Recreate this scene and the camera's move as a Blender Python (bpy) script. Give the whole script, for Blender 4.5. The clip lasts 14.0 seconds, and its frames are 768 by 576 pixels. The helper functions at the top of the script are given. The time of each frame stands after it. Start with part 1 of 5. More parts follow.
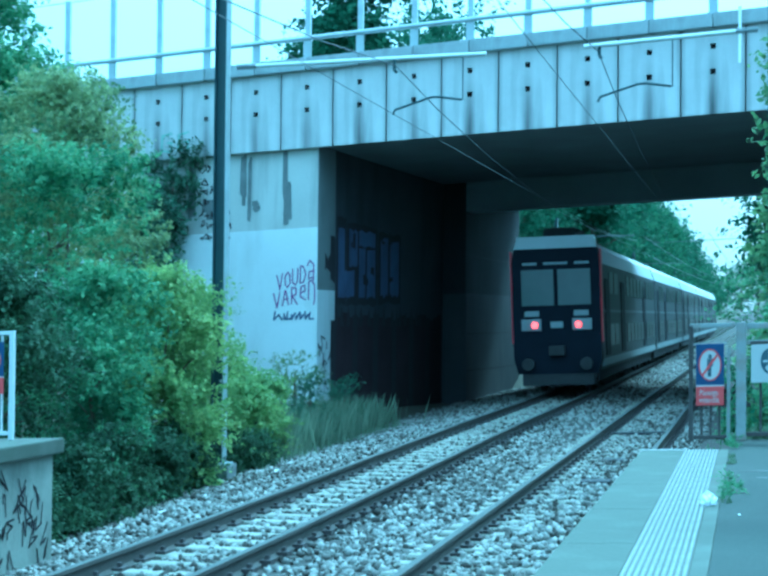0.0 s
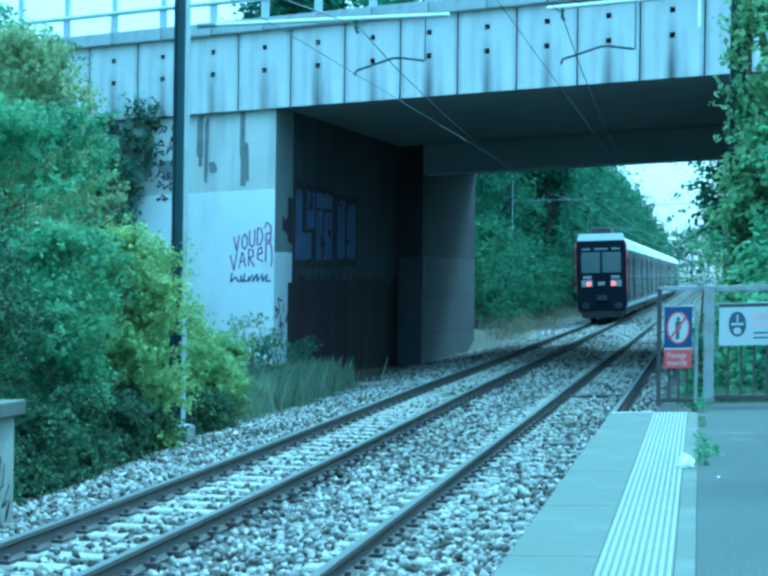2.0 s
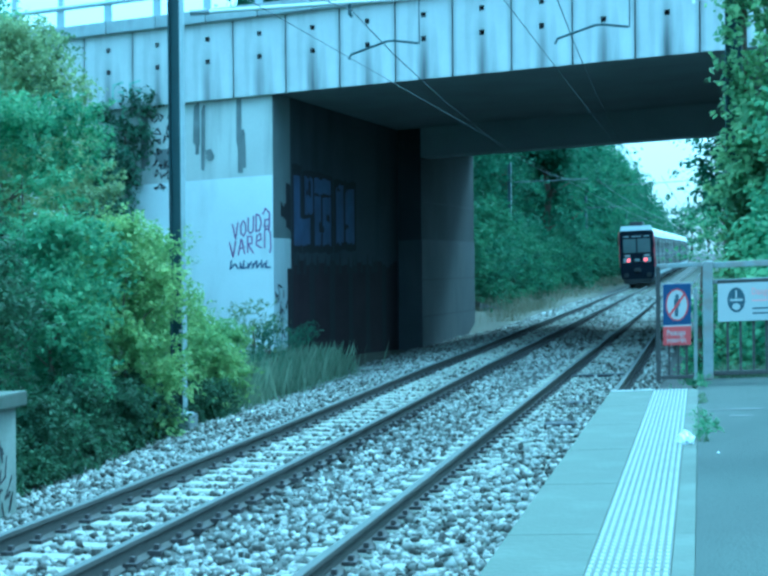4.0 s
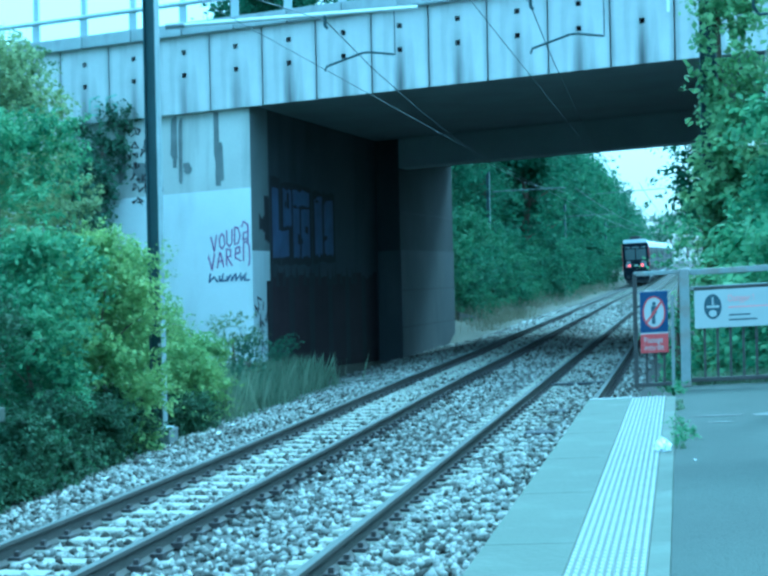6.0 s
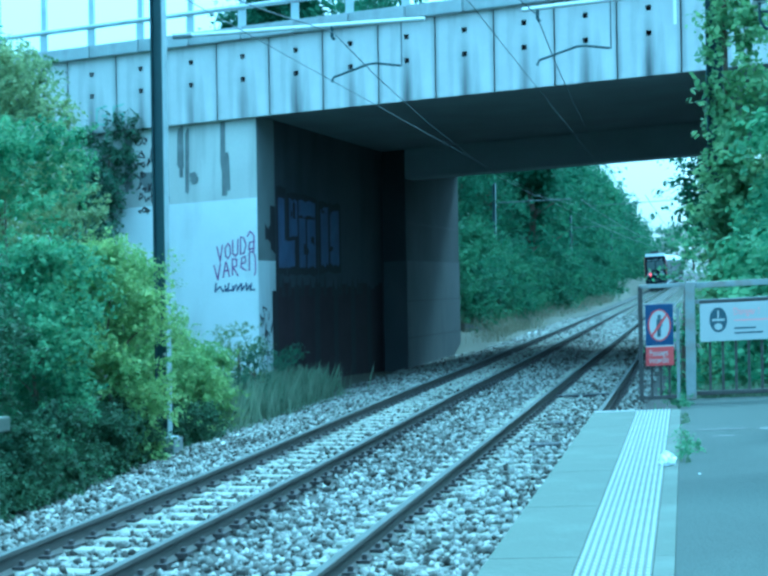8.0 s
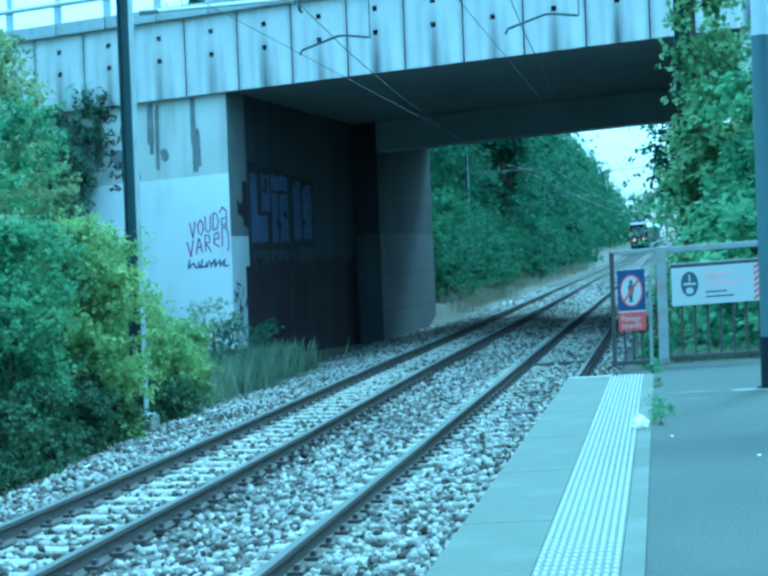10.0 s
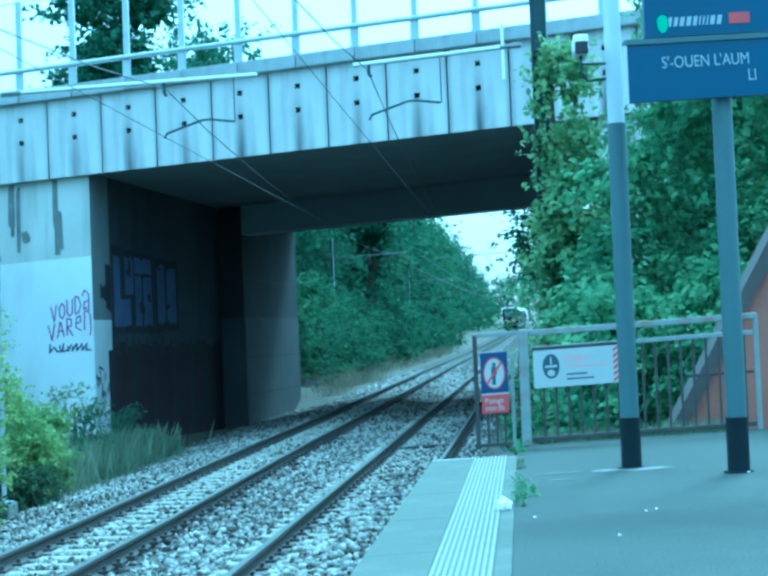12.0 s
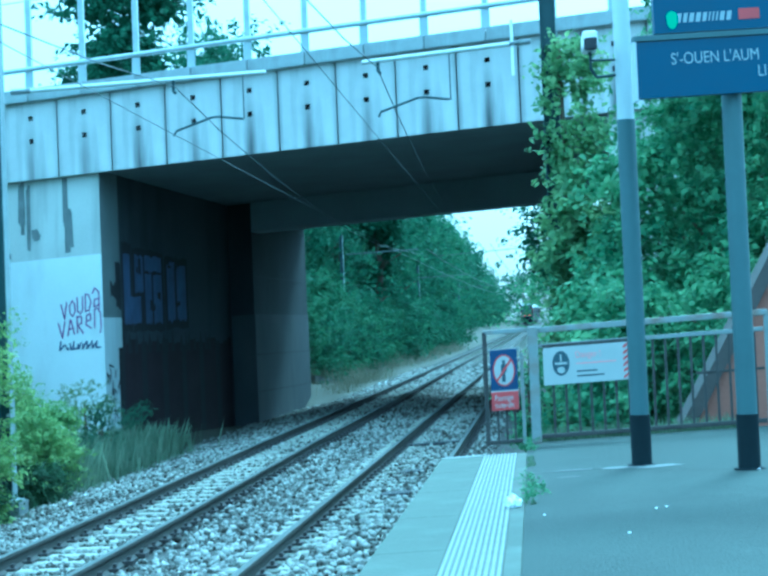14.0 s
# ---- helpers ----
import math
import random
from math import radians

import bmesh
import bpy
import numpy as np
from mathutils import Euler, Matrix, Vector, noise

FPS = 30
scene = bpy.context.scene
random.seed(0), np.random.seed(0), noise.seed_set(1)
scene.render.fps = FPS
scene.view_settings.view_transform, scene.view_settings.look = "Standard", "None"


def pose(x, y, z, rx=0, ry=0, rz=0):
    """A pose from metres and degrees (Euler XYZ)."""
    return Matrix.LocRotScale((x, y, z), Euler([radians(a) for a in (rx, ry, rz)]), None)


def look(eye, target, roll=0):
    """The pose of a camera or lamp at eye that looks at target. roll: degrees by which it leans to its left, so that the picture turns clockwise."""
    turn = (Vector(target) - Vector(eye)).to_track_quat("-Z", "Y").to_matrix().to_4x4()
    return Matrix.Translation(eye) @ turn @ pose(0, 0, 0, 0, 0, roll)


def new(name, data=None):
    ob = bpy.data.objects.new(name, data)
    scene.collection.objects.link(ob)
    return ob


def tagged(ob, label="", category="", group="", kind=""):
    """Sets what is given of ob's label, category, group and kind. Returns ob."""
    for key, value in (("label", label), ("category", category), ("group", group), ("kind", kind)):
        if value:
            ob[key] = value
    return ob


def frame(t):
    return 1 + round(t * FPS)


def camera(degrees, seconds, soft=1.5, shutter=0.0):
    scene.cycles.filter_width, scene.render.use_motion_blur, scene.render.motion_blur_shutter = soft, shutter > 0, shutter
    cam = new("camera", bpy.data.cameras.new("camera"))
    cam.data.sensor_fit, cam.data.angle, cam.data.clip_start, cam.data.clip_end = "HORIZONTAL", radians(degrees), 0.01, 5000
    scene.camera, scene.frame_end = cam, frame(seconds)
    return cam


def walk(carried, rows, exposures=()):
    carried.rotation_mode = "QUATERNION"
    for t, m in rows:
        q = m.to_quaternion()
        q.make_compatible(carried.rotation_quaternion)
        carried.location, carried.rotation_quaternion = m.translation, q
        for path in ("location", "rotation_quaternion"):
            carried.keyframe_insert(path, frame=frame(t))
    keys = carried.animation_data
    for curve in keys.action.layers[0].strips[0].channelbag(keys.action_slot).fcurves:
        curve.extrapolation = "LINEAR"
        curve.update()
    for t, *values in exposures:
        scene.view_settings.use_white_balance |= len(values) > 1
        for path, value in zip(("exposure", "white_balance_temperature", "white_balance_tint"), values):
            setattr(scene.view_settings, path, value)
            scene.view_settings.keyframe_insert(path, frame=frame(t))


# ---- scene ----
# The site falls gently to the left: levels are heights over the rail plane, which rises by CROSS per metre of x.
CROSS = 0.038
EYE = 1.89
FOV = 28.39


def lift(x):
    return CROSS * max(-30.0, min(30.0, x))


cam = camera(FOV, 14.0, soft=2.9)
PATH = [
    (0.0, pose(0.075, -0.084, 1.920, 91.283, -0.528, 13.551)),
    (0.5, pose(0.110, 0.041, 1.867, 91.582, -0.145, 13.058)),
    (1.0, pose(-0.013, 0.024, 1.834, 92.277, -0.535, 11.168)),
    (1.5, pose(-0.079, 0.001, 1.889, 91.052, -0.589, 10.206)),
    (2.0, pose(-0.092, -0.015, 1.904, 89.912, -0.767, 11.732)),
    (2.5, pose(-0.085, 0.011, 1.891, 89.764, -0.625, 12.221)),
    (3.0, pose(-0.079, 0.004, 1.881, 89.626, 0.063, 11.935)),
    (3.2, pose(-0.082, -0.011, 1.884, 89.347, 0.268, 11.832)),
    (5.3, pose(-0.043, 0.022, 1.902, 89.315, 0.612, 11.638)),
    (5.5, pose(-0.053, -0.040, 1.902, 89.667, 0.953, 11.182)),
    (6.0, pose(-0.041, 0.003, 1.899, 89.716, 1.193, 11.016)),
    (6.5, pose(-0.034, 0.019, 1.900, 89.869, 1.343, 11.252)),
    (7.0, pose(-0.033, 0.012, 1.900, 90.244, 1.318, 11.505)),
    (7.5, pose(-0.038, -0.003, 1.913, 90.225, 0.797, 11.290)),
    (10.0, pose(-0.014, -0.007, 1.892, 89.071, 2.163, 10.276)),
    (10.5, pose(0.000, -0.002, 1.894, 89.390, 2.414, 10.000)),
    (11.0, pose(-0.001, 0.027, 1.883, 90.787, 2.361, 9.078)),
    (11.5, pose(0.001, 0.046, 1.865, 92.080, 2.133, 6.705)),
    (12.0, pose(-0.005, -0.015, 1.885, 92.039, 2.265, 5.200)),
    (12.5, pose(-0.002, 0.003, 1.896, 91.979, 1.957, 5.315)),
    (13.0, pose(-0.001, 0.003, 1.901, 91.949, 2.098, 5.354)),
    (13.5, pose(0.009, 0.026, 1.891, 91.938, 2.246, 5.471)),
    (14.0, pose(0.000, -0.000, 1.890, 91.933, 2.389, 5.585)),
]

walk(cam, PATH, exposures=[(0.0, 1.14, 3450, -33.5), (0.5, 1.05, 3450, -33.5), (1.0, 1.19, 3450, -33.5), (2.0, 1.28, 3450, -33.5), (14.0, 1.28, 3450, -33.5)])

# ---- world and sun: a bright overcast sky ----
world = bpy.data.worlds.new("sky")
scene.world = world
world.use_nodes = True
wn = world.node_tree
sky = wn.nodes.new("ShaderNodeTexSky")
sky.sky_type = "NISHITA"
sky.sun_disc = False
sky.sun_elevation = radians(50)
sky.sun_rotation = radians(22)
sky.dust_density = 4.0
sky.air_density = 1.0
wn.links.new(sky.outputs[0], wn.nodes["Background"].inputs[0])
wn.nodes["Background"].inputs[1].default_value = 0.05
cloud = wn.nodes.new("ShaderNodeBackground")      # the even white cloud layer under the sky
cloud.inputs[0].default_value = (0.97, 0.98, 1.0, 1)
coords = wn.nodes.new("ShaderNodeTexCoord")       # an overcast sky is brightest overhead
parts = wn.nodes.new("ShaderNodeSeparateXYZ")
dome = wn.nodes.new("ShaderNodeMapRange")
dome.inputs["To Min"].default_value, dome.inputs["To Max"].default_value = 0.30, 1.45
wn.links.new(coords.outputs["Generated"], parts.inputs[0])
wn.links.new(parts.outputs["Z"], dome.inputs["Value"])
wn.links.new(dome.outputs[0], cloud.inputs[1])
both = wn.nodes.new("ShaderNodeAddShader")
wn.links.new(wn.nodes["Background"].outputs[0], both.inputs[0])
wn.links.new(cloud.outputs[0], both.inputs[1])
wn.links.new(both.outputs[0], wn.nodes["World Output"].inputs[0])
sun_data = bpy.data.lights.new("sun", "SUN")
sun_data.energy = 1.5
sun_data.angle = radians(14)
sun_data.color = (1.0, 0.96, 0.9)
sun_ob = new("sun", sun_data)
sun_ob.matrix_world = look((13, 32, 42), (0, 0, 0))


# ---- materials ----
def material(name, colour, rough=0.8, metal=0.0, vary=0.25, scale=6.0, fine=60.0, bump=0.2, tint=None, island=0.0, obrandom=0.0, stain=None, spec=0.5):
    """A surface with variation at two scales, fine relief and, if wanted, streaks or a difference from piece to piece."""
    m = bpy.data.materials.new(name)
    m.use_nodes = True
    n, l = m.node_tree.nodes, m.node_tree.links
    b = n["Principled BSDF"]
    b.inputs["Roughness"].default_value = rough
    b.inputs["Metallic"].default_value = metal
    b.inputs["Specular IOR Level"].default_value = spec
    co = n.new("ShaderNodeTexCoord")
    big = n.new("ShaderNodeTexNoise")
    big.inputs["Scale"].default_value = scale
    big.inputs["Detail"].default_value = 6
    small = n.new("ShaderNodeTexNoise")
    small.inputs["Scale"].default_value = fine
    small.inputs["Detail"].default_value = 4
    for t in (big, small):
        l.new(co.outputs["Object"], t.inputs["Vector"])
    mix = n.new("ShaderNodeMix")
    mix.data_type = "RGBA"
    lo = [c * (1 - vary) for c in colour]
    hi = tint or [min(1, c * (1 + vary)) for c in colour]
    mix.inputs[6].default_value = (*lo, 1)
    mix.inputs[7].default_value = (*hi, 1)
    add = n.new("ShaderNodeMath")
    add.operation = "MULTIPLY_ADD"
    add.inputs[1].default_value = 0.45
    l.new(small.outputs[0], add.inputs[0])
    half = n.new("ShaderNodeMath")
    half.operation = "MULTIPLY_ADD"
    half.inputs[1].default_value = 1.3
    half.inputs[2].default_value = -0.38
    l.new(big.outputs[0], half.inputs[0])
    l.new(half.outputs[0], add.inputs[2])
    src = add.outputs[0]
    if island or obrandom:
        rnd = n.new("ShaderNodeNewGeometry").outputs["Random Per Island"] if island else n.new("ShaderNodeObjectInfo").outputs["Random"]
        k = n.new("ShaderNodeMath")
        k.operation = "MULTIPLY_ADD"
        k.inputs[1].default_value = island or obrandom
        l.new(rnd, k.inputs[0])
        sh = n.new("ShaderNodeMath")
        sh.operation = "SUBTRACT"
        sh.inputs[1].default_value = (island or obrandom) / 2
        l.new(src, sh.inputs[0])
        l.new(sh.outputs[0], k.inputs[2])
        src = k.outputs[0]
    l.new(src, mix.inputs[0])
    out = mix.outputs[2]
    if stain:
        col, amount, sx, sz = stain
        mp = n.new("ShaderNodeMapping")
        mp.inputs["Scale"].default_value = (sx, sx, sz)
        l.new(co.outputs["Object"], mp.inputs["Vector"])
        st = n.new("ShaderNodeTexNoise")
        st.inputs["Scale"].default_value = 1.0
        st.inputs["Detail"].default_value = 5
        l.new(mp.outputs[0], st.inputs["Vector"])
        rp = n.new("ShaderNodeValToRGB")
        rp.color_ramp.elements[0].position = 0.48
        rp.color_ramp.elements[1].position = 0.72
        l.new(st.outputs[0], rp.inputs[0])
        am = n.new("ShaderNodeMath")
        am.operation = "MULTIPLY"
        am.inputs[1].default_value = amount
        l.new(rp.outputs[0], am.inputs[0])
        m2 = n.new("ShaderNodeMix")
        m2.data_type = "RGBA"
        m2.inputs[7].default_value = (*col, 1)
        l.new(am.outputs[0], m2.inputs[0])
        l.new(out, m2.inputs[6])
        out = m2.outputs[2]
    l.new(out, b.inputs["Base Color"])
    if bump:
        bp = n.new("ShaderNodeBump")
        bp.inputs["Strength"].default_value = bump
        bp.inputs["Distance"].default_value = 0.02
        l.new(small.outputs[0], bp.inputs["Height"])
        l.new(bp.outputs[0], b.inputs["Normal"])
    return m


def leaf_material(name, dark, light, through_light=0.35, gloss=0.2):
    m = bpy.data.materials.new(name)
    m.use_nodes = True
    n, l = m.node_tree.nodes, m.node_tree.links
    b = n["Principled BSDF"]
    b.inputs["Roughness"].default_value = 0.7
    b.inputs["Specular IOR Level"].default_value = gloss
    geo = n.new("ShaderNodeNewGeometry")
    co = n.new("ShaderNodeTexCoord")
    big = n.new("ShaderNodeTexNoise")
    big.inputs["Scale"].default_value = 0.9
    big.inputs["Detail"].default_value = 3
    l.new(co.outputs["Object"], big.inputs["Vector"])
    k = n.new("ShaderNodeMath")
    k.operation = "MULTIPLY_ADD"
    k.inputs[1].default_value = 0.55
    l.new(geo.outputs["Random Per Island"], k.inputs[0])
    h = n.new("ShaderNodeMath")
    h.operation = "MULTIPLY_ADD"
    h.inputs[1].default_value = 1.6
    h.inputs[2].default_value = -0.58
    l.new(big.outputs[0], h.inputs[0])
    l.new(h.outputs[0], k.inputs[2])
    rp = n.new("ShaderNodeValToRGB")
    rp.color_ramp.elements[0].color = (*dark, 1)
    rp.color_ramp.elements[1].color = (*light, 1)
    l.new(k.outputs[0], rp.inputs[0])
    l.new(rp.outputs[0], b.inputs["Base Color"])
    tr = n.new("ShaderNodeBsdfTranslucent")
    l.new(rp.outputs[0], tr.inputs["Color"])
    mx = n.new("ShaderNodeMixShader")
    mx.inputs[0].default_value = through_light
    l.new(b.outputs[0], mx.inputs[1])
    l.new(tr.outputs[0], mx.inputs[2])
    l.new(mx.outputs[0], n["Material Output"].inputs["Surface"])
    return m


def glowing(name, colour, strength):
    m = bpy.data.materials.new(name)
    m.use_nodes = True
    b = m.node_tree.nodes["Principled BSDF"]
    b.inputs["Base Color"].default_value = (*colour, 1)
    b.inputs["Emission Color"].default_value = (*colour, 1)
    b.inputs["Emission Strength"].default_value = strength
    return m


CONCRETE = material("girder_concrete", (0.42, 0.43, 0.43), 0.85, vary=0.16, scale=1.2, fine=25, stain=((0.10, 0.11, 0.11), 0.75, 1.6, 0.22))
WALL_OLD = material("abutment_concrete", (0.52, 0.525, 0.50), 0.9, vary=0.14, scale=0.8, fine=18, stain=((0.12, 0.12, 0.12), 0.7, 1.3, 0.16))
WALL_PAINT = material("painted_concrete", (0.68, 0.70, 0.71), 0.85, vary=0.08, scale=0.7, fine=14, stain=((0.40, 0.41, 0.40), 0.5, 1.0, 0.3))
# the inner wall and pier colours carry the shade under the deck
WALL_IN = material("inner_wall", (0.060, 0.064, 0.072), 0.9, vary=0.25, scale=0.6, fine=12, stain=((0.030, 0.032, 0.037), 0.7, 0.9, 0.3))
# lighter copy of the inner wall: daylight near the opening is in its colour
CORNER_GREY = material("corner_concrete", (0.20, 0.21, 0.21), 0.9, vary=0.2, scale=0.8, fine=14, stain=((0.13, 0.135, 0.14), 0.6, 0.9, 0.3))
PIER_SHADED = material("shaded_pier", (0.026, 0.028, 0.033), 0.9, vary=0.35, scale=0.5, fine=10, stain=((0.05, 0.052, 0.056), 0.6, 0.8, 0.3))
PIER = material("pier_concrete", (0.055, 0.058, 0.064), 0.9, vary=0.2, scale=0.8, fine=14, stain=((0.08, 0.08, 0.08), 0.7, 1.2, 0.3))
# lifted and blued: the haze under the deck is put into this colour
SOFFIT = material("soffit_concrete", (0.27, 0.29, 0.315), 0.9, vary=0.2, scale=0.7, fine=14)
CORNICE = material("cornice_concrete", (0.38, 0.40, 0.41), 0.85, vary=0.2, scale=1.5, fine=20, stain=((0.12, 0.13, 0.13), 0.6, 2.0, 0.5))
GALV = material("galvanised_steel", (0.42, 0.45, 0.47), 0.5, 0.35, vary=0.18, scale=3, fine=30, bump=0.05)
MAST = material("mast_steel", (0.04, 0.06, 0.068), 0.6, 0.2, vary=0.25, scale=2.5, fine=25, bump=0.08)
# pale copy of the mast steel, with the light on the flange in its colour
MAST_LIGHT = material("mast_flange_lit", (0.30, 0.33, 0.34), 0.6, 0.1, vary=0.25, scale=2.5, fine=25, bump=0.08)
DARK = material("dark_recess", (0.03, 0.03, 0.035), 0.8, vary=0.3, bump=0.1)
STAIN = material("water_stain", (0.17, 0.18, 0.18), 0.9, vary=0.35, scale=3, fine=30, bump=0.05)
RAIL_TOP = material("rail_steel", (0.062, 0.065, 0.06), 0.75, 0.0, vary=0.25, scale=3, fine=40, bump=0.05)
RAIL_SIDE = material("rusty_rail", (0.06, 0.056, 0.05), 0.85, 0.1, vary=0.3, scale=4, fine=40)
SLEEPER = material("sleeper_concrete", (0.235, 0.235, 0.195), 0.9, vary=0.25, scale=5, fine=40, obrandom=0.5)
CLIP = material("rail_clip", (0.05, 0.045, 0.045), 0.8, vary=0.3)
STONE = material("ballast_stone", (0.10, 0.092, 0.076), 0.9, vary=0.6, scale=0.35, fine=9, bump=0.3, tint=(0.30, 0.298, 0.27), island=1.5)
BED = material("ballast_bed", (0.040, 0.038, 0.033), 0.95, vary=0.6, scale=1.2, fine=14, bump=1.0, tint=(0.088, 0.085, 0.075))
SOIL = material("soil_and_grass", (0.085, 0.083, 0.056), 0.95, vary=0.5, scale=0.6, fine=9, bump=0.8, tint=(0.12, 0.115, 0.085))
PLATFORM_WALL = material("platform_wall_concrete", (0.23, 0.24, 0.205), 0.9, vary=0.25, scale=1.6, fine=22, stain=((0.09, 0.095, 0.08), 0.8, 2.2, 0.5))
COPING = material("platform_coping", (0.068, 0.076, 0.057), 0.85, vary=0.12, scale=1.4, fine=30, stain=((0.115, 0.124, 0.102), 0.7, 1.9, 1.9))
TACTILE = material("tactile_paving", (0.090, 0.095, 0.080), 0.8, vary=0.14, scale=2.0, fine=30)
STUD = material("worn_stud", (0.33, 0.335, 0.315), 0.8, vary=0.2, scale=3, fine=30)
ASPHALT = material("platform_asphalt", (0.034, 0.041, 0.034), 0.9, vary=0.3, scale=0.9, fine=70, bump=0.5, stain=((0.045, 0.053, 0.044), 0.6, 2.6, 2.6))
PAINT_WHITE = material("white_paint_mark", (0.12, 0.125, 0.12), 0.8, vary=0.3, scale=4, fine=30)
FENCE_LIGHT = material("pale_fence_paint", (0.25, 0.265, 0.26), 0.6, 0.1, vary=0.25, scale=5, fine=40, stain=((0.17, 0.13, 0.10), 0.9, 5.0, 5.0))
FENCE_DARK = material("rusty_fence_bar", (0.05, 0.046, 0.044), 0.75, 0.1, vary=0.35, scale=6, fine=40)
POST_BLUE = material("blue_grey_post", (0.085, 0.115, 0.125), 0.5, 0.1, vary=0.12, scale=2, fine=25, bump=0.05)
POST_WHITE = material("pale_post_sleeve", (0.5, 0.52, 0.53), 0.5, vary=0.1, scale=2, fine=25, bump=0.03)
BLACK = material("black_paint", (0.011, 0.015, 0.019), 0.8, vary=0.3, scale=4, fine=30, spec=0.2)
BOARD_BLUE = material("station_board_blue", (0.015, 0.046, 0.108), 0.4, vary=0.12, scale=2, fine=20, bump=0.02)
SIGN_BLUE = material("sign_blue", (0.02, 0.038, 0.115), 0.4, vary=0.12, bump=0.02)
SIGN_RED = material("sign_red", (0.34, 0.05, 0.055), 0.45, vary=0.12, bump=0.02)
SIGN_WHITE = material("sign_white", (0.41, 0.41, 0.40), 0.5, vary=0.05, bump=0.02)
SIGN_INK = material("sign_ink", (0.05, 0.07, 0.09), 0.6, vary=0.2, bump=0.0)
SIGN_GREEN = material("sign_green", (0.05, 0.42, 0.20), 0.5, vary=0.1, bump=0.0)
SIGN_SOFT = material("sign_faded_red", (0.62, 0.30, 0.30), 0.6, vary=0.1, bump=0.0)
LETTER = material("board_letter", (0.33, 0.37, 0.41), 0.5, vary=0.05, bump=0.0)
BRICK = material("red_masonry", (0.25, 0.125, 0.09), 0.9, vary=0.2, scale=2, fine=25)
BROWN = material("dark_brown_coping", (0.07, 0.06, 0.055), 0.8, vary=0.25, scale=3, fine=25)
TAG_PURPLE = material("purple_spray", (0.16, 0.06, 0.22), 0.7, vary=0.25, bump=0.0)
TAG_BLUE = material("blue_spray", (0.10, 0.115, 0.215), 0.8, vary=0.4, scale=1.6, fine=12, bump=0.0)
TAG_GREEN = material("faded_green_spray", (0.33, 0.45, 0.38), 0.8, vary=0.3, bump=0.0)
TAG_BLACK = material("black_spray", (0.022, 0.02, 0.025), 0.8, vary=0.3, bump=0.0)
TAG_DARK = material("dark_red_spray", (0.026, 0.016, 0.022), 0.85, vary=0.5, scale=1.2, fine=8, bump=0.0)
PLASTIC_BAG = material("white_plastic", (0.75, 0.76, 0.78), 0.4, vary=0.06, bump=0.2)
CERAMIC = material("insulator", (0.24, 0.26, 0.27), 0.35, vary=0.2, bump=0.0)
TUBE_WHITE = material("pale_tube", (0.62, 0.64, 0.65), 0.45, 0.1, vary=0.12, bump=0.0)
WIRE = material("wire", (0.11, 0.12, 0.13), 0.6, 0.4, vary=0.2, bump=0.0)
BARK = material("bark", (0.10, 0.08, 0.06), 0.95, vary=0.35, scale=6, fine=30, bump=0.6)
CAMERA_WHITE = material("white_housing", (0.82, 0.82, 0.82), 0.4, vary=0.04, bump=0.0)
TRAIN_NAVY = material("train_navy", (0.008, 0.010, 0.018), 0.55, vary=0.2, scale=2, fine=20, bump=0.02, spec=0.1)
TRAIN_RED = material("train_red", (0.42, 0.02, 0.045), 0.4, vary=0.12, bump=0.02)
TRAIN_SIDE = material("train_side_grey", (0.03, 0.035, 0.04), 0.55, vary=0.15, scale=1.5, fine=15, bump=0.02)
# pale roof paint, its white raised for the sky light on top
ROOF_WHITE = material("train_roof_white", (0.52, 0.54, 0.55), 0.5, vary=0.1, scale=1.5, fine=15, bump=0.02)
TRAIN_PALE = material("train_pale_grey", (0.27, 0.29, 0.30), 0.5, vary=0.12, scale=1.5, fine=15, bump=0.02)
TRAIN_BAND = material("train_band_grey", (0.11, 0.12, 0.125), 0.5, vary=0.12, bump=0.02)
TRAIN_GLASS = material("train_window", (0.010, 0.015, 0.018), 0.3, vary=0.2, bump=0.0, spec=0.12)
UNDER = material("underframe", (0.03, 0.03, 0.032), 0.85, vary=0.3)
TAIL_LIGHT = glowing("tail_light", (1.0, 0.03, 0.03), 3.0)
LEAF_OLIVE = leaf_material("leaf_olive", (0.12, 0.165, 0.085), (0.37, 0.42, 0.19), 0.45)
LEAF_YELLOW = leaf_material("leaf_yellow_green", (0.155, 0.235, 0.085), (0.43, 0.51, 0.185), 0.45)
LEAF_DARK = leaf_material("leaf_dark", (0.055, 0.09, 0.06), (0.17, 0.235, 0.14), 0.4)
LEAF_BRAMBLE = leaf_material("leaf_bramble", (0.028, 0.048, 0.026), (0.10, 0.145, 0.07), 0.35)
LEAF_MID = leaf_material("leaf_mid", (0.085, 0.155, 0.08), (0.28, 0.40, 0.19), 0.45)
LEAF_LIME = leaf_material("leaf_lime", (0.12, 0.19, 0.09), (0.36, 0.46, 0.20), 0.45)
LEAF_FAR = leaf_material("leaf_far", (0.05, 0.085, 0.05), (0.105, 0.175, 0.095), 0.4, 0.06)
LEAF_WOOD = leaf_material("leaf_wood", (0.06, 0.105, 0.055), (0.14, 0.22, 0.11), 0.45, 0.06)
GRASS = leaf_material("rough_grass", (0.09, 0.125, 0.075), (0.24, 0.28, 0.18))
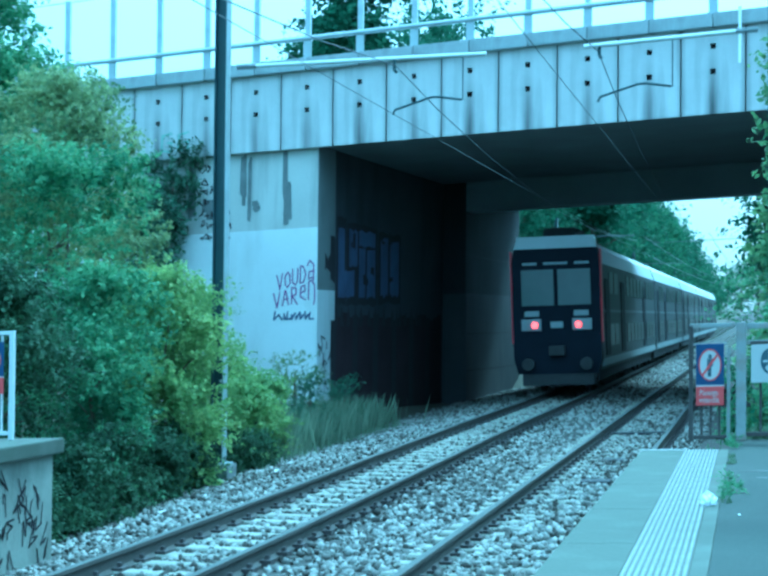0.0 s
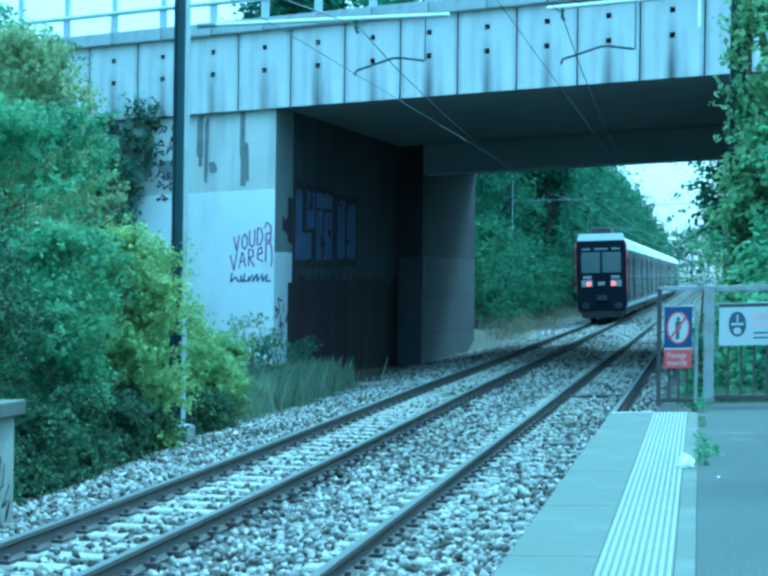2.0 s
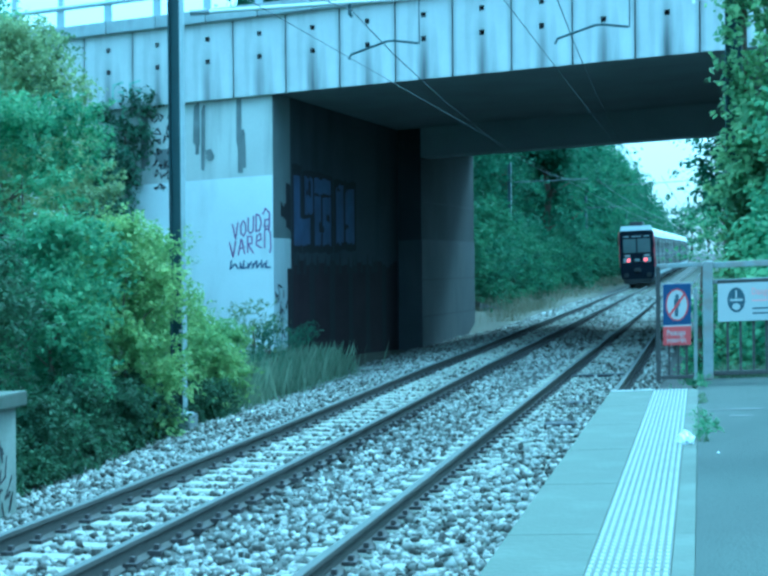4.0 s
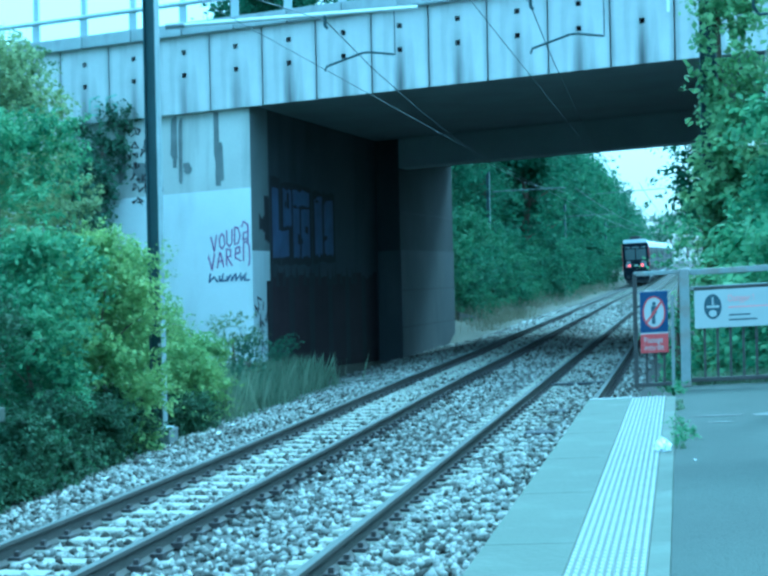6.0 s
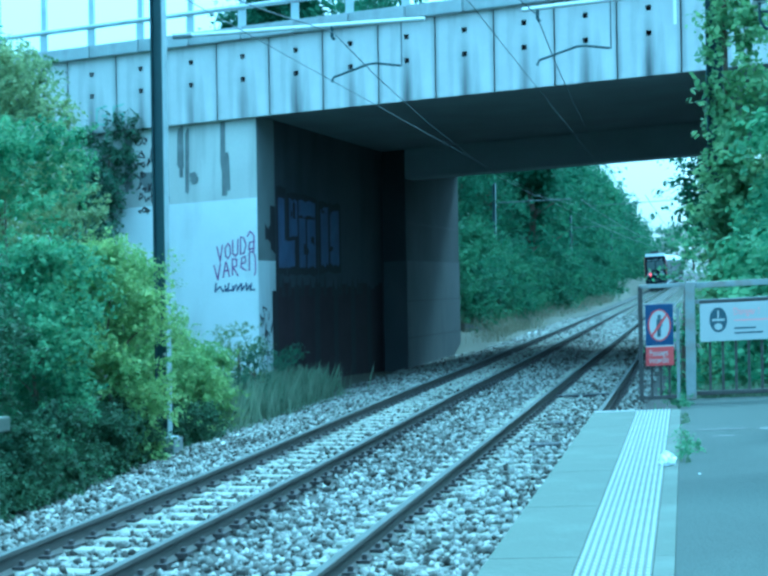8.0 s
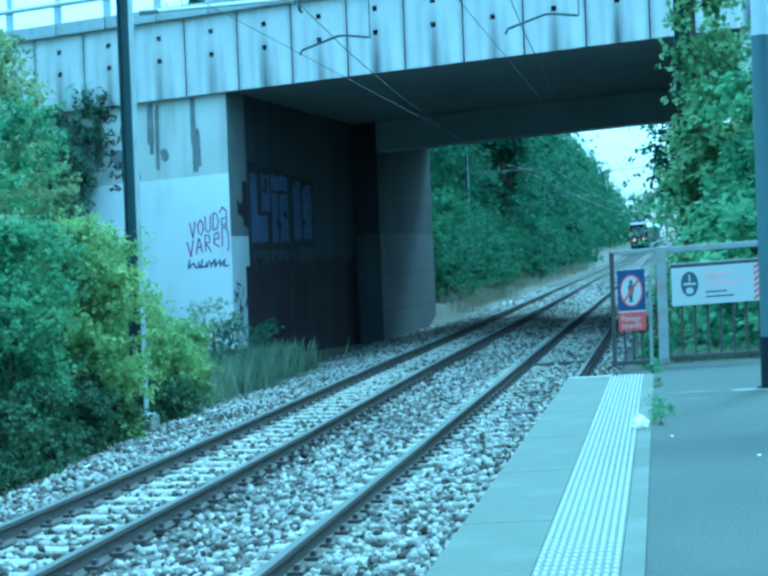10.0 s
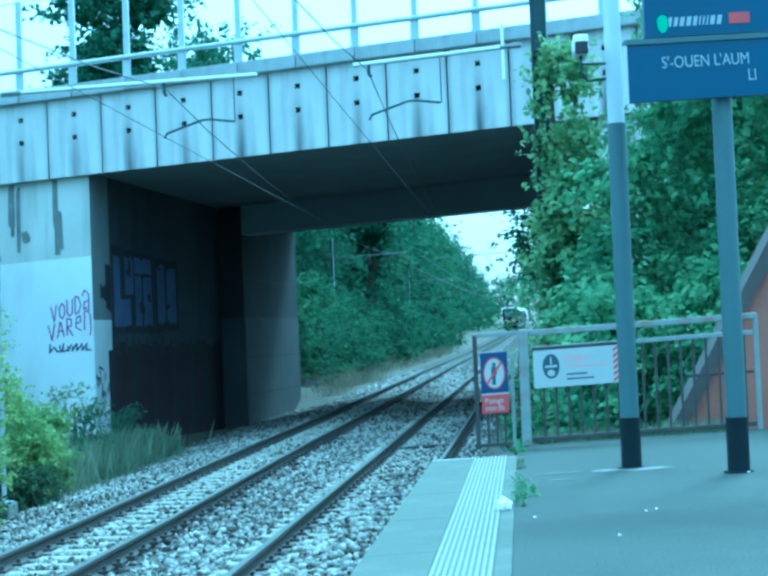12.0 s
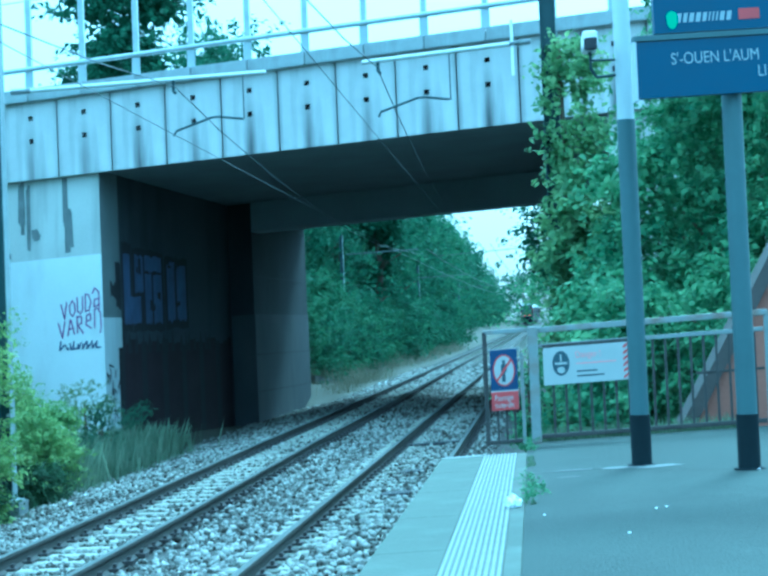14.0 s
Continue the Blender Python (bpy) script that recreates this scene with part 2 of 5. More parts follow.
GRASS_PALE = leaf_material("pale_grass", (0.15, 0.19, 0.12), (0.34, 0.38, 0.26), 0.45)
GRASS_DRY = leaf_material("straw_grass", (0.11, 0.115, 0.075), (0.25, 0.24, 0.17))


def streaked_concrete():
    """Girder panels: soft dark runs of water below the drain holes and along the joints."""
    m = material("panel_concrete", (0.52, 0.525, 0.525), 0.85, vary=0.18, scale=1.2, fine=25, stain=((0.13, 0.14, 0.14), 0.75, 2.4, 0.18))
    n, l = m.node_tree.nodes, m.node_tree.links
    b = n["Principled BSDF"]
    old = b.inputs["Base Color"].links[0].from_socket
    co = n.new("ShaderNodeTexCoord")
    sep = n.new("ShaderNodeSeparateXYZ")
    l.new(co.outputs["Object"], sep.inputs[0])

    def ranged(sock, a, c, lo, hi):
        r = n.new("ShaderNodeMapRange")
        r.interpolation_type = "SMOOTHSTEP"
        for k, v in (("From Min", a), ("From Max", c), ("To Min", lo), ("To Max", hi)):
            r.inputs[k].default_value = v
        l.new(sock, r.inputs["Value"])
        return r.outputs[0]

    def calc(op, p, q):
        k = n.new("ShaderNodeMath")
        k.operation = op
        for i, s in enumerate((p, q)):
            if isinstance(s, float):
                k.inputs[i].default_value = s
            else:
                l.new(s, k.inputs[i])
        return k.outputs[0]
    mp = n.new("ShaderNodeMapping")
    mp.inputs["Scale"].default_value = (7.0, 7.0, 0.7)
    l.new(co.outputs["Object"], mp.inputs["Vector"])
    info = n.new("ShaderNodeObjectInfo")
    nz = n.new("ShaderNodeTexNoise")
    nz.noise_dimensions = "4D"
    nz.inputs["Scale"].default_value = 1.0
    nz.inputs["Detail"].default_value = 4
    l.new(mp.outputs[0], nz.inputs["Vector"])
    l.new(calc("MULTIPLY", info.outputs["Random"], 40.0), nz.inputs["W"])
    ax = calc("ABSOLUTE", sep.outputs["X"], 0.0)
    mid = ranged(calc("ADD", ax, calc("MULTIPLY", nz.outputs[0], 0.22)), 0.08, 0.36, 1.0, 0.0)
    down = ranged(sep.outputs["Z"], 6.9, 8.75, 1.0, 0.12)
    joint = ranged(calc("SUBTRACT", ax, calc("MULTIPLY", nz.outputs[0], 0.18)), 0.50, 0.68, 0.0, 0.55)
    mask = calc("MULTIPLY", calc("MAXIMUM", calc("MULTIPLY", mid, down), joint), calc("ADD", calc("MULTIPLY", info.outputs["Random"], 0.35), 0.65))
    mx = n.new("ShaderNodeMix")
    mx.data_type = "RGBA"
    mx.inputs[7].default_value = (0.085, 0.09, 0.095, 1)
    l.new(mask, mx.inputs[0])
    l.new(old, mx.inputs[6])
    l.new(mx.outputs[2], b.inputs["Base Color"])
    return m


PANEL = streaked_concrete()


# ---- small building helpers ----
def mesh_of(name, bm, mat):
    me = bpy.data.meshes.new(name)
    bmesh.ops.recalc_face_normals(bm, faces=bm.faces)
    bm.to_mesh(me)
    bm.free()
    for one in (mat if isinstance(mat, (list, tuple)) else [mat]):
        me.materials.append(one)
    return me


def thing(name, x, y, p, label, category, group="", kind=""):
    ob = new(name)
    ob.location = (x, y, p + lift(x))
    ob.empty_display_size = 0.2
    return tagged(ob, label, category, group, kind)


def base_of(ob):
    while ob.parent:
        ob = ob.parent
    return ob.location


def part(name, bm, mat, parent, label=""):
    """One mesh part under a thing or under a part; bm is in world metres."""
    bmesh.ops.translate(bm, vec=-base_of(parent), verts=bm.verts)
    ob = new(name, mesh_of(name, bm, mat))
    ob.parent = parent
    return tagged(ob, label)


def share(name, me, parent, x, y, p, rz=0.0, label=""):
    """A part that shares the mesh me, placed at a point of the world."""
    ob = new(name, me)
    ob.parent = parent
    ob.matrix_basis = Matrix.Translation(Vector((x, y, p + lift(x))) - base_of(parent)) @ pose(0, 0, 0, 0, 0, rz)
    return tagged(ob, label)


def lone(name, bm, mat, label, category="", group="", kind=""):
    return tagged(new(name, mesh_of(name, bm, mat)), label, category, group, kind)


def slab(bm, outline, p0, p1, sheared=True):
    """A prism over a plan outline between two levels (numbers, or one number a corner)."""
    k = len(outline)
    lo = p0 if isinstance(p0, (list, tuple)) else [p0] * k
    hi = p1 if isinstance(p1, (list, tuple)) else [p1] * k
    s = lift if sheared else (lambda x: 0.0)
    a = [bm.verts.new((x, y, z + s(x))) for (x, y), z in zip(outline, lo)]
    b = [bm.verts.new((x, y, z + s(x))) for (x, y), z in zip(outline, hi)]
    bm.faces.new(a[::-1])
    bm.faces.new(b)
    for i in range(k):
        j = (i + 1) % k
        bm.faces.new((a[i], a[j], b[j], b[i]))
    return bm


def box(x0, x1, y0, y1, p0, p1, bevel=0.0, bm=None, sheared=True):
    own = bm is None
    bm = bm or bmesh.new()
    slab(bm, [(x0, y0), (x1, y0), (x1, y1), (x0, y1)], p0, p1, sheared)
    if bevel and own:
        bmesh.ops.bevel(bm, geom=bm.edges[:], offset=bevel, segments=2, profile=0.6, affect="EDGES", clamp_overlap=True)
    return bm


def tube(points, r, n=8, bm=None, sheared=True, r1=None):
    """A round bar along a line of points (x, y, level)."""
    bm = bm or bmesh.new()
    pts = [Vector((x, y, p + (lift(x) if sheared else 0))) for x, y, p in points]
    rings = []
    for i, c in enumerate(pts):
        d = (pts[min(i + 1, len(pts) - 1)] - pts[max(i - 1, 0)]).normalized()
        side = d.orthogonal().normalized() if abs(d.z) > 0.99 else d.cross(Vector((0, 0, 1))).normalized()
        up = side.cross(d)
        rr = r if r1 is None else r + (r1 - r) * i / (len(pts) - 1)
        rings.append([bm.verts.new(c + rr * (math.cos(2 * math.pi * k / n) * side + math.sin(2 * math.pi * k / n) * up)) for k in range(n)])
    for a, b in zip(rings, rings[1:]):
        for k in range(n):
            f = bm.faces.new((a[k], a[(k + 1) % n], b[(k + 1) % n], b[k]))
            f.smooth = n > 6
    for cap in (bm.faces.new(rings[0][::-1]), bm.faces.new(rings[-1])):
        for e in cap.edges:
            e.smooth = False
    return bm


def raw_mesh(name, verts, faces, mat):
    """A mesh straight from number arrays: verts (n, 3), faces (m, 4)."""
    me = bpy.data.meshes.new(name)
    me.vertices.add(len(verts))
    me.vertices.foreach_set("co", verts.astype(np.float32).ravel())
    k = faces.shape[1]
    me.loops.add(faces.size)
    me.loops.foreach_set("vertex_index", faces.astype(np.int32).ravel())
    me.polygons.add(len(faces))
    me.polygons.foreach_set("loop_start", np.arange(0, faces.size, k, dtype=np.int32))
    me.update(calc_edges=True)
    me.materials.append(mat)
    return me


def turns(rng, n, tilt):
    """Random frames: long axis and side axis of n leaves."""
    a = rng.normal(size=(n, 3)) * (1, 1, tilt)
    a /= np.linalg.norm(a, axis=1)[:, None]
    b = np.cross(a, rng.normal(size=(n, 3)))
    b /= np.linalg.norm(b, axis=1)[:, None]
    return a, b, np.cross(a, b)


def leaves(name, parent, clumps, count, size, mat, seed, label="", fill=0.25):
    """A crown: small folded leaves set along many short twigs that stand out of uneven clumps (x, y, level, rx, ry, rz)."""
    rng = np.random.default_rng(seed)
    c = np.array(clumps, float)
    each = 16
    twigs = int(count * 0.8) // each
    count = twigs * each
    area = (c[:, 3] * c[:, 4] + c[:, 4] * c[:, 5] + c[:, 3] * c[:, 5])
    pick = rng.choice(len(c), twigs, p=area / area.sum())
    d = rng.normal(size=(twigs, 3))
    d /= np.linalg.norm(d, axis=1)[:, None]
    d[:, 2] = np.where(d[:, 2] < -0.5, -d[:, 2] * 0.6, d[:, 2])
    rad = np.where(rng.random(twigs) < fill, rng.random(twigs) ** 0.5, 0.72 + 0.3 * rng.random(twigs))
    foot = c[pick, :3] + d * c[pick, 3:] * rad[:, None]
    way = d * 0.7 + rng.normal(size=(twigs, 3)) * 0.55 + (0, 0, 0.45)
    way /= np.linalg.norm(way, axis=1)[:, None]
    reach = (size * (2.0 + 5.0 * rng.random(twigs) ** 1.6))[:, None, None]
    step = np.linspace(0.0, 1.0, each)[None, :, None]
    droop = np.array((0, 0, -0.25))[None, None] * step ** 2
    pos = foot[:, None] + (way[:, None] * step + droop) * reach + rng.normal(size=(twigs, each, 3)) * size * 0.42
    pos = pos.reshape(-1, 3)
    d = np.repeat(d, each, axis=0)
    pos[:, 2] += CROSS * np.clip(pos[:, 0], -30, 30)
    pos -= np.array(base_of(parent))
    nrm = d * 0.55 + rng.normal(size=(count, 3)) * 0.5 + (0, 0, 0.55)
    nrm /= np.linalg.norm(nrm, axis=1)[:, None]
    a = np.cross(nrm, rng.normal(size=(count, 3)))
    a /= np.linalg.norm(a, axis=1)[:, None]
    b = np.cross(nrm, a)
    s = size * (0.55 + 0.9 * rng.random(count))[:, None]
    v = np.empty((count, 4, 3))
    v[:, 0] = pos - a * s * 0.5
    v[:, 1] = pos + b * s * 0.30 + nrm * s * 0.08
    v[:, 2] = pos + a * s * 0.5
    v[:, 3] = pos - b * s * 0.30 + nrm * s * 0.08
    ob = new(name, raw_mesh(name, v.reshape(-1, 3), np.arange(count * 4).reshape(-1, 4), mat))
    ob.parent = parent
    return tagged(ob, label)


def limbs(parent, x, y, p, height, r, spread, seed, lean=0.0):
    """A tapered trunk with limbs."""
    rng = random.Random(seed)
    bm = bmesh.new()
    top = (x + lean, y, p + height)
    line = [(x + lean * k / 6 + rng.uniform(-1, 1) * 0.04 * height * (0 < k < 6) * 0.4, y + rng.uniform(-1, 1) * 0.02 * height * (k > 0), p + height * k / 6) for k in range(7)]
    tube(line, r, 8, bm, r1=r * 0.25)
    for k in range(9):
        f = rng.uniform(0.25, 0.9)
        i = int(f * 6)
        ax, ay, ap = line[i]
        ang, ln = rng.uniform(0, 6.28), spread * rng.uniform(0.5, 1.0)
        e = (ax + math.cos(ang) * ln, ay + math.sin(ang) * ln, ap + ln * rng.uniform(0.3, 0.9))
        m = ((ax + e[0]) / 2, (ay + e[1]) / 2, (ap + e[2]) / 2 + 0.1 * ln)
        tube([line[i], m, e], r * 0.42, 6, bm, r1=r * 0.1)
    return part("trunk", bm, BARK, parent)


def clump_list(rng, x, y, p0, p1, rx, ry, n, r):
    """Clumps scattered through an ellipsoid-like crown between two levels."""
    out = []
    for _ in range(n):
        h = rng.random()
        wide = math.sin(math.pi * min(0.97, 0.18 + 0.75 * h)) ** 0.6
        a, q = rng.uniform(0, 6.283), rng.random() ** 0.5
        s = r * rng.uniform(0.6, 1.25)
        out.append((x + math.cos(a) * q * rx * wide, y + math.sin(a) * q * ry * wide, p0 + (p1 - p0) * h, s, s, s * rng.uniform(0.7, 1.0)))
    return out


def tree(name, x, y, p, height, rx, ry, count, size, mat, seed, label, category="tree", group="", low=0.25, n=26, r=None, trunk=None):
    rng = random.Random(seed)
    t = thing(name, x, y, p, label, category, group)
    limbs(t, x, y, p, height * 0.8, trunk or 0.02 * height, min(rx, ry) * 0.8, seed)
    leaves("crown", t, clump_list(rng, x, y, p + height * low, p + height, rx, ry, n, r or 0.36 * min(rx, ry)), count, size, mat, seed)
    return t


# ---- ground, ballast and tracks ----
def bend(y):
    """How far the line has curved to the right at y."""
    y = max(0.0, y)
    return 5.0e-5 * y * y if y < 180 else 1.62 + 0.018 * (y - 180)


def rise(y):
    """How far the line has climbed at y."""
    y = max(0.0, y)
    return 4.6e-5 * y * y if y < 180 else 1.49 + 0.0166 * (y - 180)


def bank(x, y):
    """How far the side of the farther track lies above the rail plane; it grows along the line."""
    level = float(np.interp(y, (16.0, 28.0, 40.0, 57.0, 90.0, 130.0, 200.0), (0.0, 0.09, 0.10, 0.17, 0.21, 0.18, 0.10)))
    return level * max(0.0, min(1.0, (-3.3 - x) / 0.8))


def ground_level(x, y):
    u = x - bend(y)
    if y > 56.5 and u < -7.2:
        return -0.34 + min(2.4, 0.36 * (-7.2 - u))
    if u < -9.6:
        return -0.85 + min(2.6, 0.42 * (-9.6 - u)) * (1.0 if y > 14 else 0.4)
    if u < -6.2:
        return -0.85
    if u > 0.2 and y > 14.2:
        return -0.45 + min(2.6, 0.30 * (u - 0.2))
    return -0.45


def build_ground():
    bm = bmesh.new()
    xs = [-3000, -900, -300, -120, -60, -40, -30] + [-24 + 1.0 * i for i in range(45)] + [24, 30, 40, 60, 120, 300, 900, 3000]
    ys = [-3000, -600, -120, -40, -15] + [-8 + 3.0 * i for i in range(30)] + [90, 110, 130, 160, 200, 250, 300, 360, 430, 520, 800, 1500, 3500]
    rng = random.Random(4)
    grid = []
    for y in ys:
        row = []
        for x in xs:
            xx = x + (bend(min(y, 450)) if abs(x) < 30 else 0)
            near = abs(x) < 25 and -9 < y < 90
            row.append(bm.verts.new((xx, y, ground_level(xx, min(y, 450)) + bank(x, y) + rise(min(y, 450)) + lift(x) + (rng.uniform(-0.06, 0.06) if near and (x < -9 or x > 2) else 0))))
        grid.append(row)
    for a, b in zip(grid, grid[1:]):
        for i in range(len(a) - 1):
            f = bm.faces.new((a[i], a[i + 1], b[i + 1], b[i]))
            f.smooth = True
    lone("ground", bm, SOIL, "dark soil and rough grass beside the railway", kind="structure")


def build_bed():
    bm = bmesh.new()
    prof = [(-10.8, -0.80), (-9.0, -0.60), (-8.2, -0.50), (-7.2, -0.32), (-6.3, -0.23), (-5.65, -0.205), (-4.3, -0.205), (-3.5, -0.20), (-2.7, -0.205), (-1.4, -0.205), (-0.9, -0.24), (0.35, -0.26), (1.3, -0.42)]
    rows = []
    ys = [-12 + 2 * i for i in range(60)] + [110 + 10 * i for i in range(36)]
    for y in ys:
        narrow = [(max(x, -7.6 - 0.05 * i), p - 0.5 * (x < -7.5)) if y > 57 else (x, p) for i, (x, p) in enumerate(prof)]
        rows.append([bm.verts.new((x + bend(y), y, p + bank(x, y) + rise(y) + lift(x))) for x, p in narrow])
    for a, b in zip(rows, rows[1:]):
        for i in range(len(prof) - 1):
            bm.faces.new((a[i], a[i + 1], b[i + 1], b[i])).smooth = True
    lone("ballast_bed", bm, BED, "pale grey crushed stone bed under the tracks", kind="structure")


def build_stones():
    """Loose ballast: some tens of thousands of small broken stones."""
    rng = np.random.default_rng(11)
    n = 76000
    y = 7.5 + 85 * rng.random(n) ** 2.0
    x = -9.6 + 8.8 * rng.random(n)
    edge = rng.random(n)
    keep = ~((x < -9.0) & (edge > (x + 9.9) / 0.9))
    keep &= ~((x < -6.75) & (y < 14.6)) & ~((x < -7.6) & (y > 56))
    for c in (-5.6, -4.36, -2.67, -1.41):
        keep &= abs(x - c) > 0.12
    on_sleeper = (np.abs(((y - 3.0 + 0.26) % 0.52) - 0.26) < 0.125) & (((x > -6.0) & (x < -3.96)) | ((x > -3.06) & (x < -1.02)))
    keep &= ~(on_sleeper & (rng.random(n) < np.where(x < -3.5, 0.86, 0.05)))
    x, y, on_sleeper = x[keep], y[keep], on_sleeper[keep]
    n = len(x)
    level = np.interp(x, [-10.8, -9.0, -8.2, -7.2, -6.3, -5.65, -4.3, -3.5, -2.7, -1.4, -0.9, 0.3], [-0.80, -0.60, -0.50, -0.32, -0.23, -0.205, -0.205, -0.20, -0.205, -0.205, -0.24, -0.26])
    level = level + np.interp(y, (16.0, 28.0, 40.0, 57.0, 90.0), (0.0, 0.09, 0.10, 0.17, 0.21)) * np.clip((-3.3 - x) / 0.8, 0.0, 1.0)
    s = (0.015 + 0.022 * rng.random(n) ** 1.8) * (1 + np.clip((y - 40) / 50, 0, 0.9))
    cube = np.array([(-1, -1, -1), (1, -1, -1), (1, 1, -1), (-1, 1, -1), (-1, -1, 1), (1, -1, 1), (1, 1, 1), (-1, 1, 1)], float)
    v = cube[None] * (0.62 + 0.5 * rng.random((n, 8, 3)))
    v *= (s[:, None] * (0.7 + 0.6 * rng.random((n, 3))))[:, None]
    a, b, c = turns(rng, n, 0.6)
    v = v[:, :, :1] * a[:, None] + v[:, :, 1:2] * b[:, None] + v[:, :, 2:] * c[:, None]
    v += np.stack([x + 5.0e-5 * y * y, y, level + 4.6e-5 * y * y + CROSS * x + 0.004 + 0.016 * rng.random(n) + 0.022 * on_sleeper], 1)[:, None]
    q = np.array([(0, 3, 2, 1), (4, 5, 6, 7), (0, 1, 5, 4), (1, 2, 6, 5), (2, 3, 7, 6), (3, 0, 4, 7)])
    f = (np.arange(n)[:, None, None] * 8 + q[None]).reshape(-1, 4)
    ob = new("ballast", raw_mesh("ballast", v.reshape(-1, 3), f, STONE))
    tagged(ob, "loose pale grey crushed stone between the rails", "ballast", kind="stuff")


def rail_mesh(x, y0, y1, step):
    bm = bmesh.new()
    prof = [(-0.065, -0.19), (-0.065, -0.172), (-0.012, -0.145), (-0.012, -0.055), (-0.034, -0.04), (-0.034, -0.004), (-0.026, 0.0), (0.026, 0.0), (0.034, -0.004), (0.034, -0.04), (0.012, -0.055), (0.012, -0.145), (0.065, -0.172), (0.065, -0.19)]
    k = len(prof)
    rings = []
    y = y0
    while y <= y1:
        rings.append([bm.verts.new((x + bend(y) + dx, y, p + bank(x, y) + rise(y) + lift(x))) for dx, p in prof])
        y += step
    for a, b in zip(rings, rings[1:]):
        for i in range(k):
            f = bm.faces.new((a[i], a[(i + 1) % k], b[(i + 1) % k], b[i]))
            f.material_index = 0 if 5 <= i <= 7 else 1
    bm.faces.new(rings[0])
    bm.faces.new(rings[-1][::-1])
    return bm


def build_track(rails, label, far_end):
    mid = sum(rails) / 2
    track = thing("railway_track", mid, 0, -0.14, label, "railway track", "tracks")
    for x in rails:
        part("rail", rail_mesh(x, -10, far_end, 4.0), [RAIL_TOP, RAIL_SIDE], track, "worn steel rail with a rusty web")
    half = bmesh.new()
    w = 1.02
    slab(half, [(-w, -0.12), (w, -0.12), (w, 0.12), (-w, 0.12)], -0.10, [0.0] * 4, False)
    bmesh.ops.bevel(half, geom=half.edges[:], offset=0.02, segments=1, affect="EDGES")
    me = mesh_of("sleeper", half, SLEEPER)
    clips = bmesh.new()
    far = bmesh.new()
    y = 3.0
    while y < 240:
        c = mid + bend(y)
        up = rise(y) + bank(mid, y)
        if y < 62:
            share("sleeper", me, track, c, y, -0.185 + up)
        else:
            box(c - w, c + w, y - 0.12, y + 0.12, -0.28 + up, -0.185 + up, bm=far)
        if y < 75:
            for x in rails:
                for s in (-1, 1):
                    cx = x + bend(y) + s * 0.085
                    box(cx - 0.055, cx + 0.055, y - 0.075, y + 0.075, -0.187 + up, -0.135 + up, bm=clips)
                    box(cx - 0.02, cx + 0.02, y - 0.025, y + 0.025, -0.135 + up, -0.095 + up, bm=clips)
        y += 0.52
    tagged(part("sleeper_rest", far, SLEEPER, track), kind="stuff")
    tagged(part("fastening", clips, CLIP, track, "dark rusty rail fastenings"), kind="stuff")


build_ground()
build_bed()
build_stones()
build_track((-5.60, -4.36), "straight railway track on concrete sleepers, farther from the platform", 420)
build_track((-2.67, -1.41), "railway track on concrete sleepers beside the platform", 420)

for cx, cy in ((-1.94, 20.6), (-1.96, 23.9)):
    bm = box(cx - 0.2, cx + 0.2, cy - 0.2, cy + 0.2, -0.26, -0.115, 0.012)
    lone("cable_cover", bm, DARK, "dark flat cover plate lying in the ballast", "cover plate", "cover plates in the ballast")
lone("cross_trough", box(-2.60, -1.48, 29.75, 30.05, -0.24, -0.10, 0.015), DARK, "dark cable trough lying across the near track", "cable trough")

# ---- the road bridge over the line ----
CORNER = (-10.8, 37.7)
FACE = Vector((0.9846, -0.1748))
INTO = Vector((0.082, 0.9966))


def on_bridge(s, d):
    """Plan point s along the bridge's front face from the abutment corner and d into the bridge."""
    return (CORNER[0] + s * FACE.x + d * INTO.x, CORNER[1] + s * FACE.y + d * INTO.y)


def bridge_block(bm, s0, s1, d0, d1, p0, p1):
    return slab(bm, [on_bridge(s0, d0), on_bridge(s1, d0), on_bridge(s1, d1), on_bridge(s0, d1)], p0, p1)


PITCH = 1.507
FIRST = 1.13 - PITCH * 6      # first hole column
S_LEFT, S_RIGHT = -12.0, 24.0
OPEN_RIGHT = 12.95             # the other abutment
PAINT_LINE = 4.79              # top of the pale paint
EDGE = -0.09                   # the inner face of the near abutment
STEP, PROUD, END = 12.0, 0.72, 19.7      # where the inner wall steps out, by how much, and where it ends


